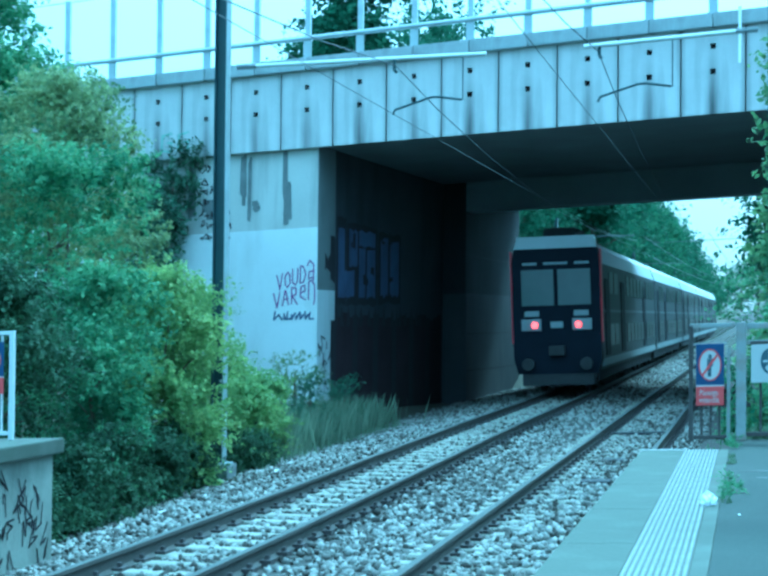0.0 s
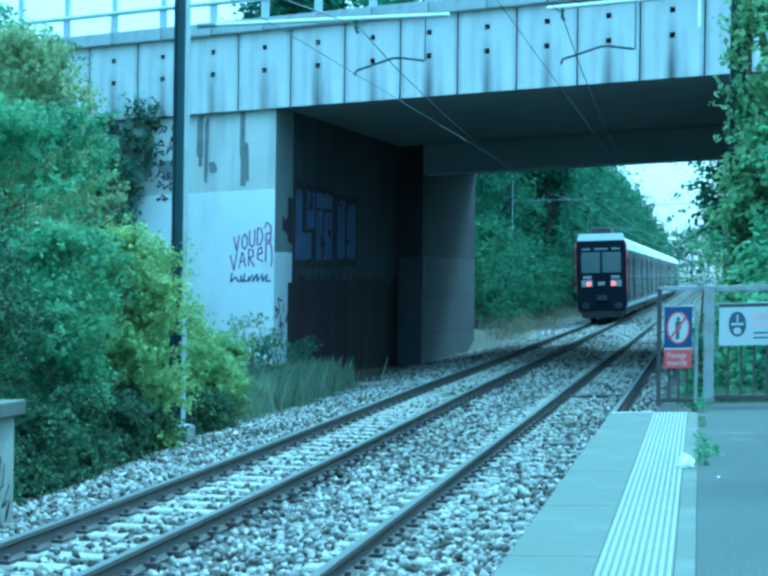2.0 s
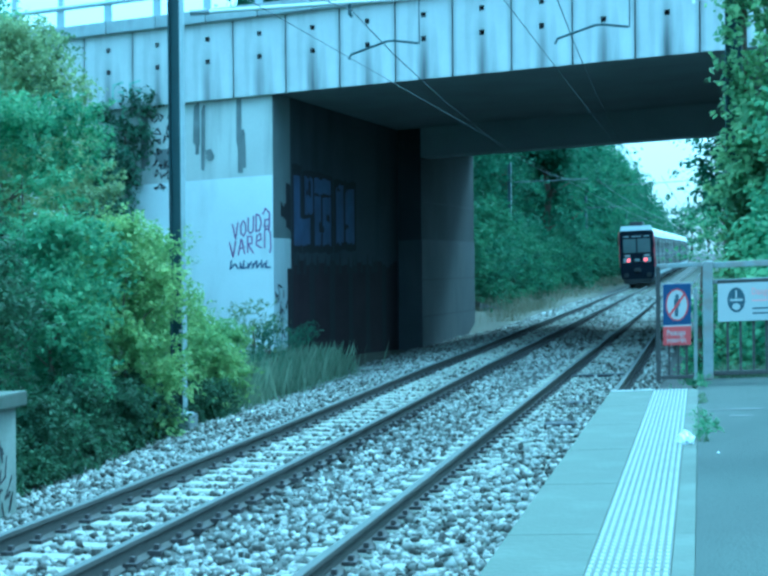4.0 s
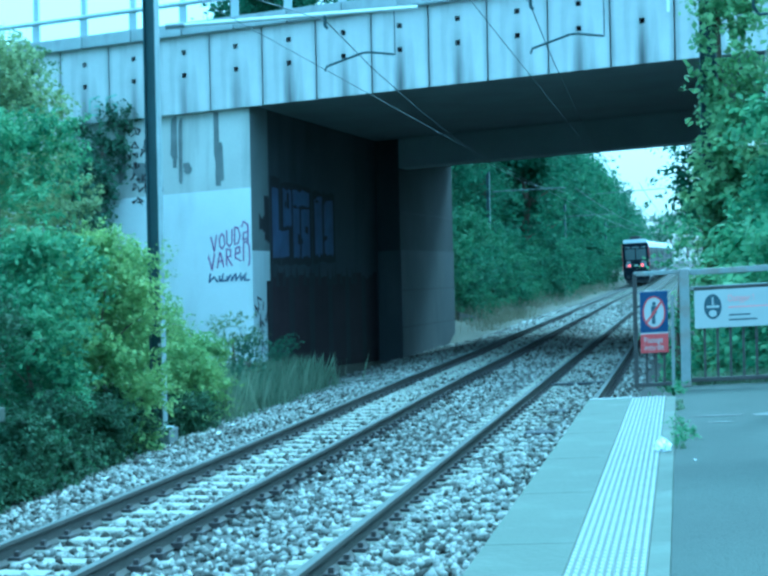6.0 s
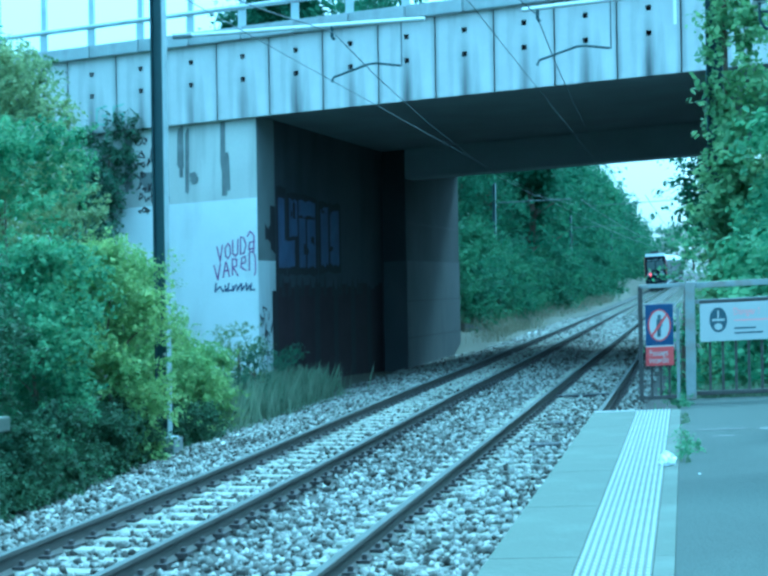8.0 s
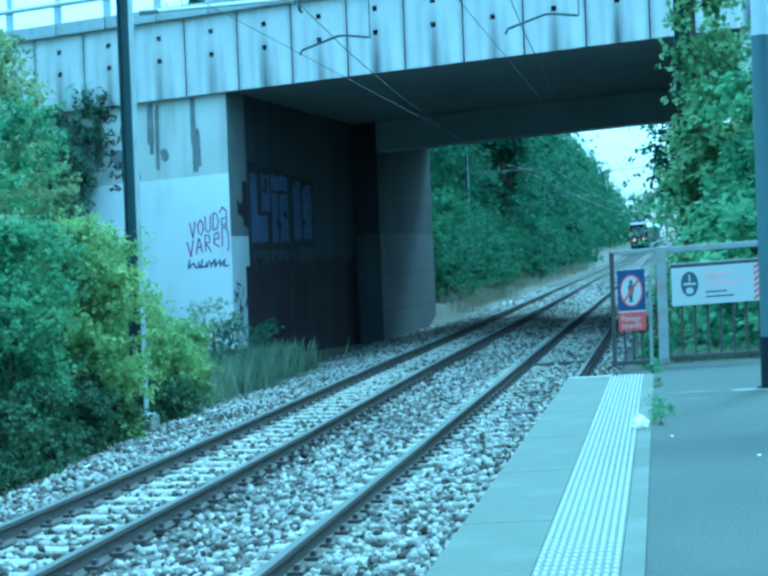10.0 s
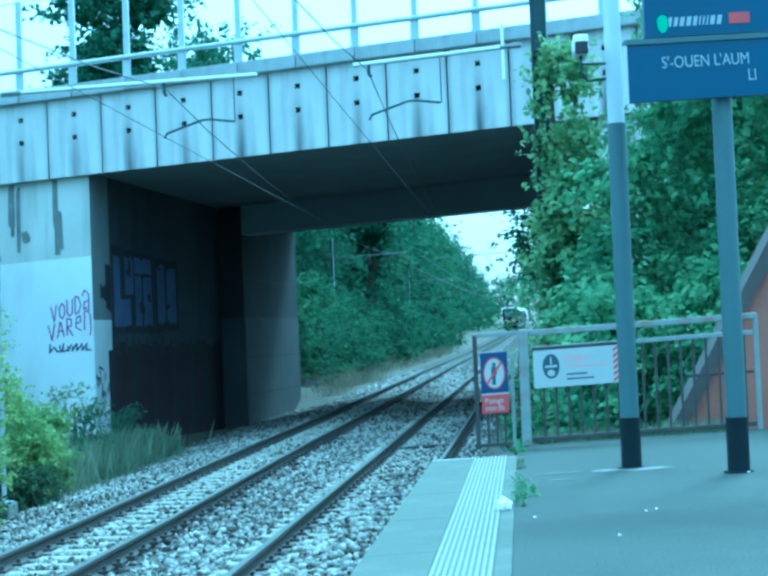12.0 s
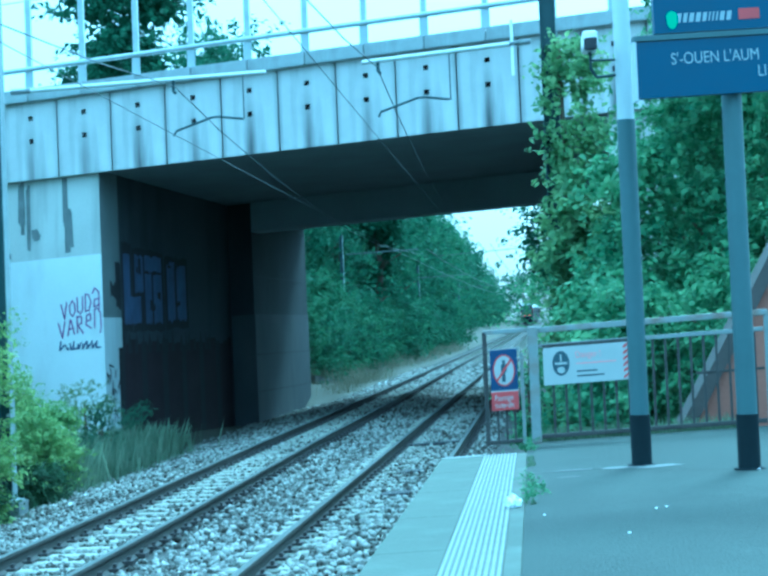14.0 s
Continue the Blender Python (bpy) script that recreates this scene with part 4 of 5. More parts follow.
def prohibition_sign(x0, x1, p_top, p_mid, p_low, y, name_label):
    """Blue board with a barred red ring, over a red board."""
    sign = thing("warning_sign", (x0 + x1) / 2, y, p_low, name_label, "sign", "no entry signs")
    part("blue_board", box(x0, x1, y - 0.012, y, p_mid + 0.008, p_top, 0.003), SIGN_BLUE, sign, "dark blue board")
    part("red_board", box(x0, x1, y - 0.012, y, p_low, p_mid - 0.006, 0.003), SIGN_RED, sign, "red board")
    part("white_gap", box(x0, x1, y - 0.009, y - 0.001, p_mid - 0.006, p_mid + 0.008), SIGN_WHITE, sign)
    cx, cp = (x0 + x1) / 2, (p_mid + p_top) / 2
    rx, rp = (x1 - x0) * 0.41, (p_top - p_mid) * 0.385
    bm = bmesh.new()
    disc(bm, cx, cp, rx, rp, y - 0.014)
    part("white_disc", bm, SIGN_WHITE, sign)
    bm = bmesh.new()
    disc(bm, cx, cp + rp * 0.52, rx * 0.16, rp * 0.14, y - 0.0155)
    bar(bm, cx - rx * 0.26, cx + rx * 0.26, cp - rp * 0.1, cp + rp * 0.38, y - 0.0156)
    bar(bm, cx - rx * 0.20, cx + rx * 0.12, cp - rp * 0.72, cp - rp * 0.1, y - 0.0157)
    part("dark_symbol", bm, SIGN_INK, sign, "plain dark symbol")
    bm = bmesh.new()
    ring(bm, cx, cp, rx, rp, 0.012, y - 0.0165)
    a = bm.verts.new((cx - rx * 0.72, y - 0.017, cp - rp * 0.60 + lift(cx)))
    b = bm.verts.new((cx - rx * 0.60, y - 0.017, cp - rp * 0.72 + lift(cx)))
    c = bm.verts.new((cx + rx * 0.72, y - 0.017, cp + rp * 0.60 + lift(cx)))
    d = bm.verts.new((cx + rx * 0.60, y - 0.017, cp + rp * 0.72 + lift(cx)))
    bm.faces.new((a, b, c, d))
    part("red_ring", bm, SIGN_RED, sign, "barred red ring")
    h = p_mid - p_low
    text_part("Passage", x0 + 0.03, y - 0.0135, p_mid - h * 0.48, h * 0.42, SIGN_WHITE, sign, 0.75)
    text_part("interdit", x0 + 0.03, y - 0.0135, p_mid - h * 0.86, h * 0.42, SIGN_WHITE, sign, 0.80)
    return sign


def build_fence():
    y = 13.9
    fence = thing("platform_fence", 0.0, y, 0.89, "weathered pale steel fence closing the platform end", "fence")
    part("gate_post", box(-0.045, 0.045, y - 0.06, y + 0.06, 0.89, 1.95, 0.012), FENCE_LIGHT, fence, "thick pale square post")
    for x in (-0.44, 2.09):
        part("post", box(x - 0.02, x + 0.02, y - 0.02, y + 0.02, 0.89, 1.93, 0.005), FENCE_DARK if x < 0 else FENCE_LIGHT, fence)
    part("post", box(-0.125, -0.095, y - 0.02, y + 0.02, 0.89, 1.72, 0.004), FENCE_LIGHT, fence)
    part("top_rail", box(-0.45, -0.047, y - 0.02, y + 0.02, 1.905, 1.945, 0.006), FENCE_LIGHT, fence)
    part("top_rail", box(0.047, 2.10, y - 0.025, y + 0.025, 1.885, 1.94, 0.008), FENCE_LIGHT, fence)
    part("upper_rail", box(0.047, 2.06, y - 0.015, y + 0.015, 1.745, 1.785, 0.005), FENCE_LIGHT, fence)
    part("upper_rail", box(-0.42, -0.126, y - 0.015, y + 0.015, 1.745, 1.77, 0.005), FENCE_LIGHT, fence)
    part("middle_rail", box(1.45, 2.06, y + 0.012, y + 0.03, 1.40, 1.425, 0.004), FENCE_DARK, fence)
    part("lower_rail", box(0.047, 2.06, y - 0.02, y + 0.02, 0.925, 0.965, 0.006), FENCE_DARK, fence)
    part("lower_rail", box(-0.42, -0.126, y - 0.02, y + 0.02, 0.905, 0.94, 0.006), FENCE_DARK, fence)
    bm = box(-0.011, 0.011, -0.011, 0.011, 0.94, 1.75, 0.002, None, False)
    me = mesh_of("fence_bar", bm, FENCE_DARK)
    x = 0.17
    while x < 2.03:
        share("fence_bar", me, fence, x, y, 0)
        x += 0.113
    for x in (-0.345, -0.265, -0.19):
        share("fence_bar", me, fence, x, y, 0)
    prohibition_sign(-0.395, -0.15, 1.76, 1.385, 1.21, y - 0.03, "blue and red no-entry sign on the platform fence")
    # the long white board
    s = thing("danger_board", 0.46, y - 0.035, 1.41, "long white warning board fixed to the fence", "sign")
    yy = y - 0.034
    part("board", box(0.085, 0.86, yy - 0.012, yy, 1.405, 1.745, 0.003), SIGN_WHITE, s)
    part("board_edge", box(0.08, 0.87, yy - 0.008, yy + 0.006, 1.747, 1.775, 0.002), FENCE_DARK, s)
    bm = bmesh.new()
    disc(bm, 0.245, 1.595, 0.077, 0.112, yy - 0.0135)
    part("round_symbol", bm, SIGN_INK, s, "black round symbol")
    bm = bmesh.new()
    bar(bm, 0.19, 0.30, 1.585, 1.605, yy - 0.0145)
    disc(bm, 0.245, 1.535, 0.035, 0.03, yy - 0.0145)
    bar(bm, 0.238, 0.252, 1.61, 1.68, yy - 0.0146)
    part("symbol_lines", bm, SIGN_WHITE, s)
    text_part("Danger !", 0.375, yy - 0.0135, 1.635, 0.085, SIGN_SOFT, s, 0.78)
    bm = bmesh.new()
    bar(bm, 0.38, 0.74, 1.578, 1.589, yy - 0.0135)
    part("faint_line", bm, SIGN_SOFT, s)
    bm = bmesh.new()
    bar(bm, 0.385, 0.57, 1.507, 1.521, yy - 0.0135)
    bar(bm, 0.385, 0.63, 1.464, 1.478, yy - 0.0135)
    part("dark_line", bm, SIGN_INK, s)
    for i in range(6):
        bm = bmesh.new()
        p = 1.415 + 0.054 * i
        bm.faces.new([bm.verts.new((x, yy - 0.0135, q + lift(x))) for x, q in ((0.805, p), (0.855, p + 0.036), (0.855, p + 0.062), (0.805, p + 0.026))])
        part("hazard_stripe", bm, SIGN_RED, s)


build_fence()


def round_post(name, x, y, r, top, label, sleeve=None):
    t = thing(name, x, y, 0.89, label, "post", "station board posts")
    part("foot", tube([(x, y, 0.89), (x, y, 0.90)], r * 1.5, 16), BLACK, t)
    part("black_base", tube([(x, y, 0.89), (x, y, 1.25)], r * 1.10, 20), BLACK, t, "black painted base")
    part("shaft", tube([(x, y, 1.25), (x, y, 2.2), (x, y, sleeve or top)], r, 20), POST_BLUE, t, "blue-grey painted tube")
    if sleeve:
        part("sleeve", tube([(x, y, sleeve), (x, y, top)], r * 0.92, 20), POST_WHITE, t, "pale upper tube")
    return t


def build_station_board():
    p1 = round_post("sign_post", 0.735, 10.97, 0.066, 4.9, "round blue-grey steel post with a black base", 3.36)
    p2 = round_post("sign_post", 1.375, 10.15, 0.066, 3.45, "round blue-grey steel post with a black base")
    dx, dy = 0.982, 0.19
    ox, oy = 0.752, 9.90
    b = thing("station_board", ox, oy, 3.34, "dark blue station name board with white letters", "sign")

    def strip(u0, u1, p0, p1, back, front):
        nx, ny = -dy, dx
        return slab(bmesh.new(), [(ox + dx * u + nx * n, oy + dy * u + ny * n) for u, n in ((u0, front), (u1, front), (u1, back), (u0, back))], p0, p1)
    part("panel", strip(0.0, 2.4, 3.345, 3.715, 0.05, 0.0), BOARD_BLUE, b, "dark blue panel")
    part("frame_top", strip(-0.015, 2.4, 3.718, 3.752, 0.06, -0.012), POST_BLUE, b)
    part("frame_side", strip(-0.024, -0.003, 3.33, 3.715, 0.06, -0.012), POST_WHITE, b)
    turn = math.degrees(math.atan2(dy, dx))
    text_part("S'-OUEN L'AUM", ox + dx * 0.225 + 0.004 * dy, oy + dy * 0.225 - 0.004 * dx, 3.555, 0.108, LETTER, b, 0.80, turn)
    text_part("LI", ox + dx * 0.80 + 0.004 * dy, oy + dy * 0.80 - 0.004 * dx, 3.445, 0.108, LETTER, b, 0.80, turn)
    top = thing("operator_board", ox + 0.12, oy, 3.76, "blue board with a green leaf shape above the name board", "sign")
    part("panel", strip(0.125, 2.4, 3.762, 4.15, 0.05, 0.0), BOARD_BLUE, top)
    bm = bmesh.new()
    o = (ox + 0.004 * dy, oy - 0.004 * dx)

    def flat(pts):
        bm.faces.new([bm.verts.new((o[0] + dx * u, o[1] + dy * u, p + lift(o[0] + dx * u))) for u, p in pts])
    flat([(0.245 + 0.045 * math.cos(a * 0.5236) * (1 if a < 6 else 0.8), 3.845 + 0.06 * math.sin(a * 0.5236)) for a in range(12)])
    part("leaf_shape", bm, SIGN_GREEN, top, "green leaf shape")
    for u0, u1 in ((0.27, 0.30), (0.315, 0.34), (0.355, 0.385), (0.40, 0.43), (0.445, 0.47), (0.485, 0.495), (0.51, 0.52), (0.535, 0.545), (0.56, 0.59), (0.605, 0.635)):
        bm = bmesh.new()
        flat([(u0, 3.825), (u1, 3.825), (u1 + 0.012, 3.885), (u0 + 0.012, 3.885)])
        part("pale_bar", bm, LETTER, top)
    bm = bmesh.new()
    flat([(0.69, 3.825), (0.83, 3.825), (0.83, 3.895), (0.69, 3.895)])
    part("red_patch", bm, SIGN_RED, top)
    # surveillance camera on the first post
    c = thing("security_camera", 0.735, 10.97, 3.65, "white security camera on a bracket fixed to a post", "camera")
    part("housing", box(0.44, 0.55, 10.72, 11.0, 3.86, 3.985, 0.025), CAMERA_WHITE, c, "white housing")
    part("lens_hood", box(0.452, 0.545, 10.69, 10.725, 3.84, 3.93, 0.015), DARK, c, "dark lens window")
    part("bracket", tube([(0.5, 10.9, 3.86), (0.5, 10.9, 3.74), (0.54, 10.92, 3.68), (0.68, 10.96, 3.69)], 0.012, 8), MAST, c)
    part("arm", tube([(0.5, 10.9, 3.80), (0.68, 10.96, 3.80)], 0.010, 8), MAST, c)


build_station_board()

# the fence panel and sign at the end of the opposite platform
op = thing("opposite_fence", -7.6, 14.2, 0.955, "white tubular fence panel on the opposite platform", "fence")
for x in (-7.29, -8.6):
    part("post", box(x - 0.025, x + 0.025, 14.17, 14.22, 0.955, 2.07, 0.006), POST_WHITE, op)
for p in (1.0, 2.03):
    part("rail", box(-8.575, -7.315, 14.175, 14.215, p, p + 0.04, 0.006), POST_WHITE, op)
for i in range(11):
    x = -8.5 + 0.11 * i
    part("fence_bar", box(x - 0.01, x + 0.01, 14.18, 14.20, 1.04, 2.03, 0.003), POST_WHITE, op)
prohibition_sign(-7.65, -7.36, 1.96, 1.60, 1.43, 14.15, "blue and red no-entry sign on the opposite platform")

# a crumpled white bag on the platform edge
bag = bmesh.new()
bmesh.ops.create_icosphere(bag, subdivisions=3, radius=1.0)
rb = random.Random(2)
for v in bag.verts:
    n = noise.noise(v.co * 2.3) * 0.5 + noise.noise(v.co * 5.1) * 0.3
    v.co *= 1 + n
    v.co = Vector((-0.15 + v.co.x * 0.040, 8.85 + v.co.y * 0.05, 0.918 + lift(-0.16) + max(-0.55, v.co.z) * 0.048))
lone("plastic_bag", bag, PLASTIC_BAG, "crumpled white plastic bag lying on the platform edge", "litter")


for lx, ly in ((0.02, 8.35), (0.62, 8.3), (0.68, 8.36), (0.42, 7.4), (1.42, 10.05)):
    bm = bmesh.new()
    bmesh.ops.create_icosphere(bm, subdivisions=1, radius=0.007)
    for v in bm.verts:
        v.co = Vector((lx + v.co.x * (1.4 + noise.noise(v.co * 90)), ly + v.co.y * 1.5, 0.898 + lift(lx) + max(v.co.z, -0.006) * 0.6))
    lone("paper_scrap", bm, PLASTIC_BAG, "tiny white paper scrap on the asphalt", "litter", "scraps on the platform")


# ---- masts, cantilevers and wires ----
def h_mast(x, y, p, top, label, wide=0.24):
    m = thing("catenary_mast", x, y, p, label, "mast", "catenary masts")
    part("web", box(x - wide / 2 + 0.02, x + wide / 2 - 0.02, y - 0.012, y + 0.012, p, top), MAST, m)
    part("flange", box(x - wide / 2, x - wide / 2 + 0.02, y - 0.11, y + 0.11, p, top, 0.004), MAST, m, "dark steel flange")
    # right flange takes the lit copy of the steel
    part("flange", box(x + wide / 2 - 0.02, x + wide / 2, y - 0.11, y + 0.11, p, top, 0.004), MAST_LIGHT, m, "steel flange, coloured pale as the lit side")
    part("footing", box(x - 0.25, x + 0.25, y - 0.25, y + 0.25, p - 0.6, p + 0.02, 0.03), STAIN, m, "grey concrete footing")
    part("base_plate", box(x - 0.2, x + 0.2, y - 0.19, y + 0.19, p + 0.022, p + 0.045, 0.006), MAST_LIGHT, m, "pale base plate")
    return m


def insulator(bm, a, b, r):
    """One ribbed body turned about the line a to b."""
    a, b = Vector(a), Vector(b)
    rings = []
    for k in range(28):
        x, y, p = a.lerp(b, k / 27)
        rr = r if k % 3 == 1 else r * 0.5
        rings.append([bm.verts.new((x, y + rr * math.cos(0.6283 * q), p + lift(x) + rr * math.sin(0.6283 * q))) for q in range(10)])
    for u, v in zip(rings, rings[1:]):
        for q in range(10):
            bm.faces.new((u[q], u[(q + 1) % 10], v[(q + 1) % 10], v[q]))
    bm.faces.new(rings[0][::-1])
    bm.faces.new(rings[-1])


def cantilever(mast, x0, x1, xa, y):
    """A horizontal tube from the mast, with the curved steady arm below it."""
    d = 1 if x1 > x0 else -1
    arm = part("arm", tube([(x0, y, 6.56), (x1, y, 6.49)], 0.035, 10), TUBE_WHITE, mast, "pale steel tube arm")
    bm = bmesh.new()
    insulator(bm, (x0 - d * 0.34, y, 6.565), (x0, y, 6.56), 0.06)
    part("insulator", bm, CERAMIC, arm, "ribbed insulator")
    part("hanger", tube([(xa, y, 6.5), (xa, y, 6.33), (xa + 0.04, y, 6.28)], 0.03, 6), MAST, arm)
    part("drop_bar", tube([(xa + 1.16, y, 6.5), (xa + 1.16, y, 5.75)], 0.012, 6), WIRE, arm)
    part("steady_arm", tube([(xa - 0.02, y, 5.58), (xa + 0.02, y, 5.66), (xa + 0.62, y, 5.83), (xa + 0.75, y, 5.83), (xa + 1.14, y, 5.76)], 0.02, 6), MAST, arm)


MY = 24.4
near_mast = h_mast(-8.70, MY, -0.21, 9.6, "grey steel catenary mast with a pale flange beside the bushes", 0.22)
leafy_mast = h_mast(0.47, MY, -0.30, 9.6, "dark steel catenary mast overgrown with climbing leaves", 0.27)
for p in (0.72, 1.02, 1.2, 1.58):
    part("white_mark", box(-8.655, -8.588, MY - 0.114, MY - 0.108, p, p + 0.05), SIGN_WHITE, near_mast, "white paint mark")
cantilever(near_mast, -8.10, -4.14, -5.69, MY)
cantilever(leafy_mast, -0.16, -2.55, -2.30, MY)
for y, xl in ((80.0, -10.1), (128.0, -9.6), (185.0, -8.9)):
    far_mast = h_mast(xl + 0.2, y, -0.3 + rise(y), 7.6 + rise(y), "distant steel catenary mast beside the trees", 0.18)
    part("arm", tube([(xl + 0.4, y, 6.55 + rise(y)), (xl + 4.3, y, 6.5 + rise(y))], 0.026, 8), WIRE, far_mast)


def wire(points, r, label):
    lone("overhead_wire", tube(points, r, 6), WIRE, label, "wire", "overhead wires")


def along(x, y0, y1, p0, p1, sag, n=14):
    return [(x + bend(y0 + (y1 - y0) * k / n), y0 + (y1 - y0) * k / n, p0 + (p1 - p0) * k / n - sag * 4 * (k / n) * (1 - k / n) + rise(y0 + (y1 - y0) * k / n)) for k in range(n + 1)]


for x, xm in ((-5.0, -5.67), (-2.3, -2.32)):
    wire(along(x, -20, MY, 5.0, 5.12, 0.0), 0.005, "dark contact wire over the track")
    wire(along(x, MY, 78, 5.12, 5.2, 0.0), 0.006, "dark contact wire running under the bridge")
    wire(along(x, 78, 300, 5.2, 5.3, 0.0), 0.014, "dark contact wire over the far track")
    wire([(xm, -20, 6.3), (xm, -8, 5.55), (xm, 4, 5.35), (xm, 14, 5.6), (xm, 20, 6.0), (xm, MY, 6.4)], 0.009, "dark carrier wire over the track")
    wire([(xm, MY, 6.4), (xm, 28, 6.15), (xm, 34, 5.88), (xm, 46, 5.6), (xm, 58, 5.7), (xm, 80, 6.5)], 0.009, "dark carrier wire dropping under the bridge")
    wire(along(xm, 80, 300, 6.45, 6.45, 0.3), 0.016, "dark carrier wire over the far track")
wire([(-13, 150, 10.2), (9, 146, 10.2)], 0.035, "thin cross wire over the far track")


# ---- the train ----
def build_train():
    """Double-deck train; its origin is the middle of its rear face at rail level, and it points along +y."""
    train = tagged(new("train"), "double-deck commuter train with a dark cab end and red tail lights", "train")
    W, L, N = 1.225, 21.5, 5

    def local(name, bm, mat, parent, label="", off=(0, 0, 0)):
        ob = new(name, mesh_of(name, bm, mat))
        ob.parent = parent
        ob.location = off
        return tagged(ob, label)

    def b(x0, x1, y0, y1, z0, z1, bevel=0.0, bm=None):
        return box(x0, x1, y0, y1, z0, z1, bevel, bm, False)

    def shell(y0, y1, slope=0.0):
        prof = [(-1.14, 0.62), (-W, 0.95), (-W, 3.55), (-1.08, 3.98), (-0.82, 4.22), (0.82, 4.22), (1.08, 3.98), (W, 3.55), (W, 0.95), (1.14, 0.62)]
        bm = bmesh.new()
        ring0 = [bm.verts.new((x, y0 + slope * max(0, z - 2.2), z)) for x, z in prof]
        ring1 = [bm.verts.new((x, y1, z)) for x, z in prof]
        k = len(prof)
        bm.faces.new(ring0[::-1])
        bm.faces.new(ring1)
        for i in range(k):
            f = bm.faces.new((ring0[i], ring0[(i + 1) % k], ring1[(i + 1) % k], ring1[i]))
            if i in (2, 3, 4, 5, 6):
                f.material_index = 1
        return bm
    win = mesh_of("window", b(-0.012, 0.012, 0, 1.25, 0, 0.62, 0.01), TRAIN_GLASS)
    door = mesh_of("door", b(-0.02, 0.02, 0, 1.25, 0, 2.15, 0.015), TRAIN_NAVY)
    wheel = mesh_of("wheel", tube([(-0.06, 0, 0), (0.06, 0, 0)], 0.46, 18, None, False), UNDER)
    for c in range(N):
        y0 = c * (L + 0.5)
        body = local("car_body", shell(0.35 if c == 0 else 0.0, L), [TRAIN_SIDE, ROOF_WHITE], train, "grey double-deck car body with a pale roof", (0, y0, 0))
        for s in (-1, 1):
            local("lower_band", b(s * 1.19 - 0.03, s * 1.19 + 0.03, 0.5, L - 0.1, 0.72, 1.02), TRAIN_PALE, body, "pale sill band")
            local("middle_band", b(s * (W + 0.004) - 0.012, s * (W + 0.004) + 0.012, 0.5, L - 0.1, 2.20, 2.28), TRAIN_BAND, body, "grey band between the decks")
            for yy in (0.45, 6.0, 15.0):
                ob = new("door", door)
                ob.parent = body
                ob.location = (s * (W + 0.006), yy + (0.6 if yy < 1 else 0), 1.0)
            yy = 2.4
            while yy < L - 1.5:
                if not (5.0 < yy < 7.4 or 14.0 < yy < 16.4):
                    for z in (1.25, 2.75):
                        ob = new("window", win)
                        ob.parent = body
                        ob.location = (s * (W + 0.004), yy, z)
                yy += 1.42
            for by in (2.6, L - 3.0):
                for q in (-0.95, 0.95):
                    ob = new("wheel", wheel)
                    ob.parent = body
                    ob.location = (s * 0.62, by + q, 0.46)
        local("underframe", b(-1.05, 1.05, 0.8, L - 0.4, 0.34, 0.64), UNDER, body)
        for by in (2.6, L - 3.0):
            local("bogie", b(-1.0, 1.0, by - 1.5, by + 1.5, 0.3, 0.58, 0.04), UNDER, body)
        if c < N - 1:
            local("gangway", b(-0.8, 0.8, L, L + 0.5, 0.9, 3.6), UNDER, body)
    local("roof_box", b(-0.52, 0.42, 1.6, 4.0, 4.22, 4.66, 0.06), UNDER, train, "dark equipment box on the roof")
    # the cab end
    face = bmesh.new()
    prof = [(-1.12, 0.55), (-W, 0.95), (-W, 3.6), (-1.16, 4.0), (1.16, 4.0), (W, 3.6), (W, 0.95), (1.12, 0.55)]
    r0 = [face.verts.new((x * 0.985, 0.0 + 0.05 * max(0, z - 2.4), z)) for x, z in prof]
    r1 = [face.verts.new((x, 0.42, z)) for x, z in prof]
    face.faces.new(r0[::-1])
    face.faces.new(r1)
    for i in range(len(prof)):
        j = (i + 1) % len(prof)
        f = face.faces.new((r0[i], r0[j], r1[j], r1[i]))
    cab = local("cab_end", face, TRAIN_NAVY, train, "dark navy cab end")
    hat = bmesh.new()
    slab(hat, [(-1.14, 0.06), (1.14, 0.06), (1.14, 0.5), (-1.14, 0.5)], [4.0] * 4, [4.34, 4.34, 4.3, 4.3], False)
    for v in hat.verts:
        if v.co.z > 4.2:
            v.co.x *= 0.93
            v.co.y += 0.1
    local("roof_edge", hat, ROOF_WHITE, cab, "pale roof edge")
    for s in (-1, 1):
        local("red_edge", b(s * 1.235 - 0.012, s * 1.235 + 0.012, 0.02, 0.40, 1.4, 3.95), TRAIN_RED, cab, "red corner strip")
        local("windscreen", b(0.05 if s > 0 else -0.96, 0.96 if s > 0 else -0.05, 0.0, 0.06, 2.42, 3.42, 0.02), CAB_GLASS, cab, "glossy windscreen with a sky reflection put into its pale colour")
        local("marker_strip", b(s * 0.72 - 0.2, s * 0.72 + 0.2, 0.03, 0.07, 3.55, 3.62, 0.008), TRAIN_PALE, cab)
        local("number_plate", b(s * 0.68 - 0.2, s * 0.68 + 0.2, -0.03, 0.02, 2.13, 2.28, 0.008), TRAIN_PALE, cab, "pale plate")
        lamp = local("lamp_box", b(s * 0.70 - 0.27, s * 0.70 + 0.27, -0.05, 0.02, 1.74, 2.06, 0.02), TRAIN_PALE, cab, "pale lamp housing")
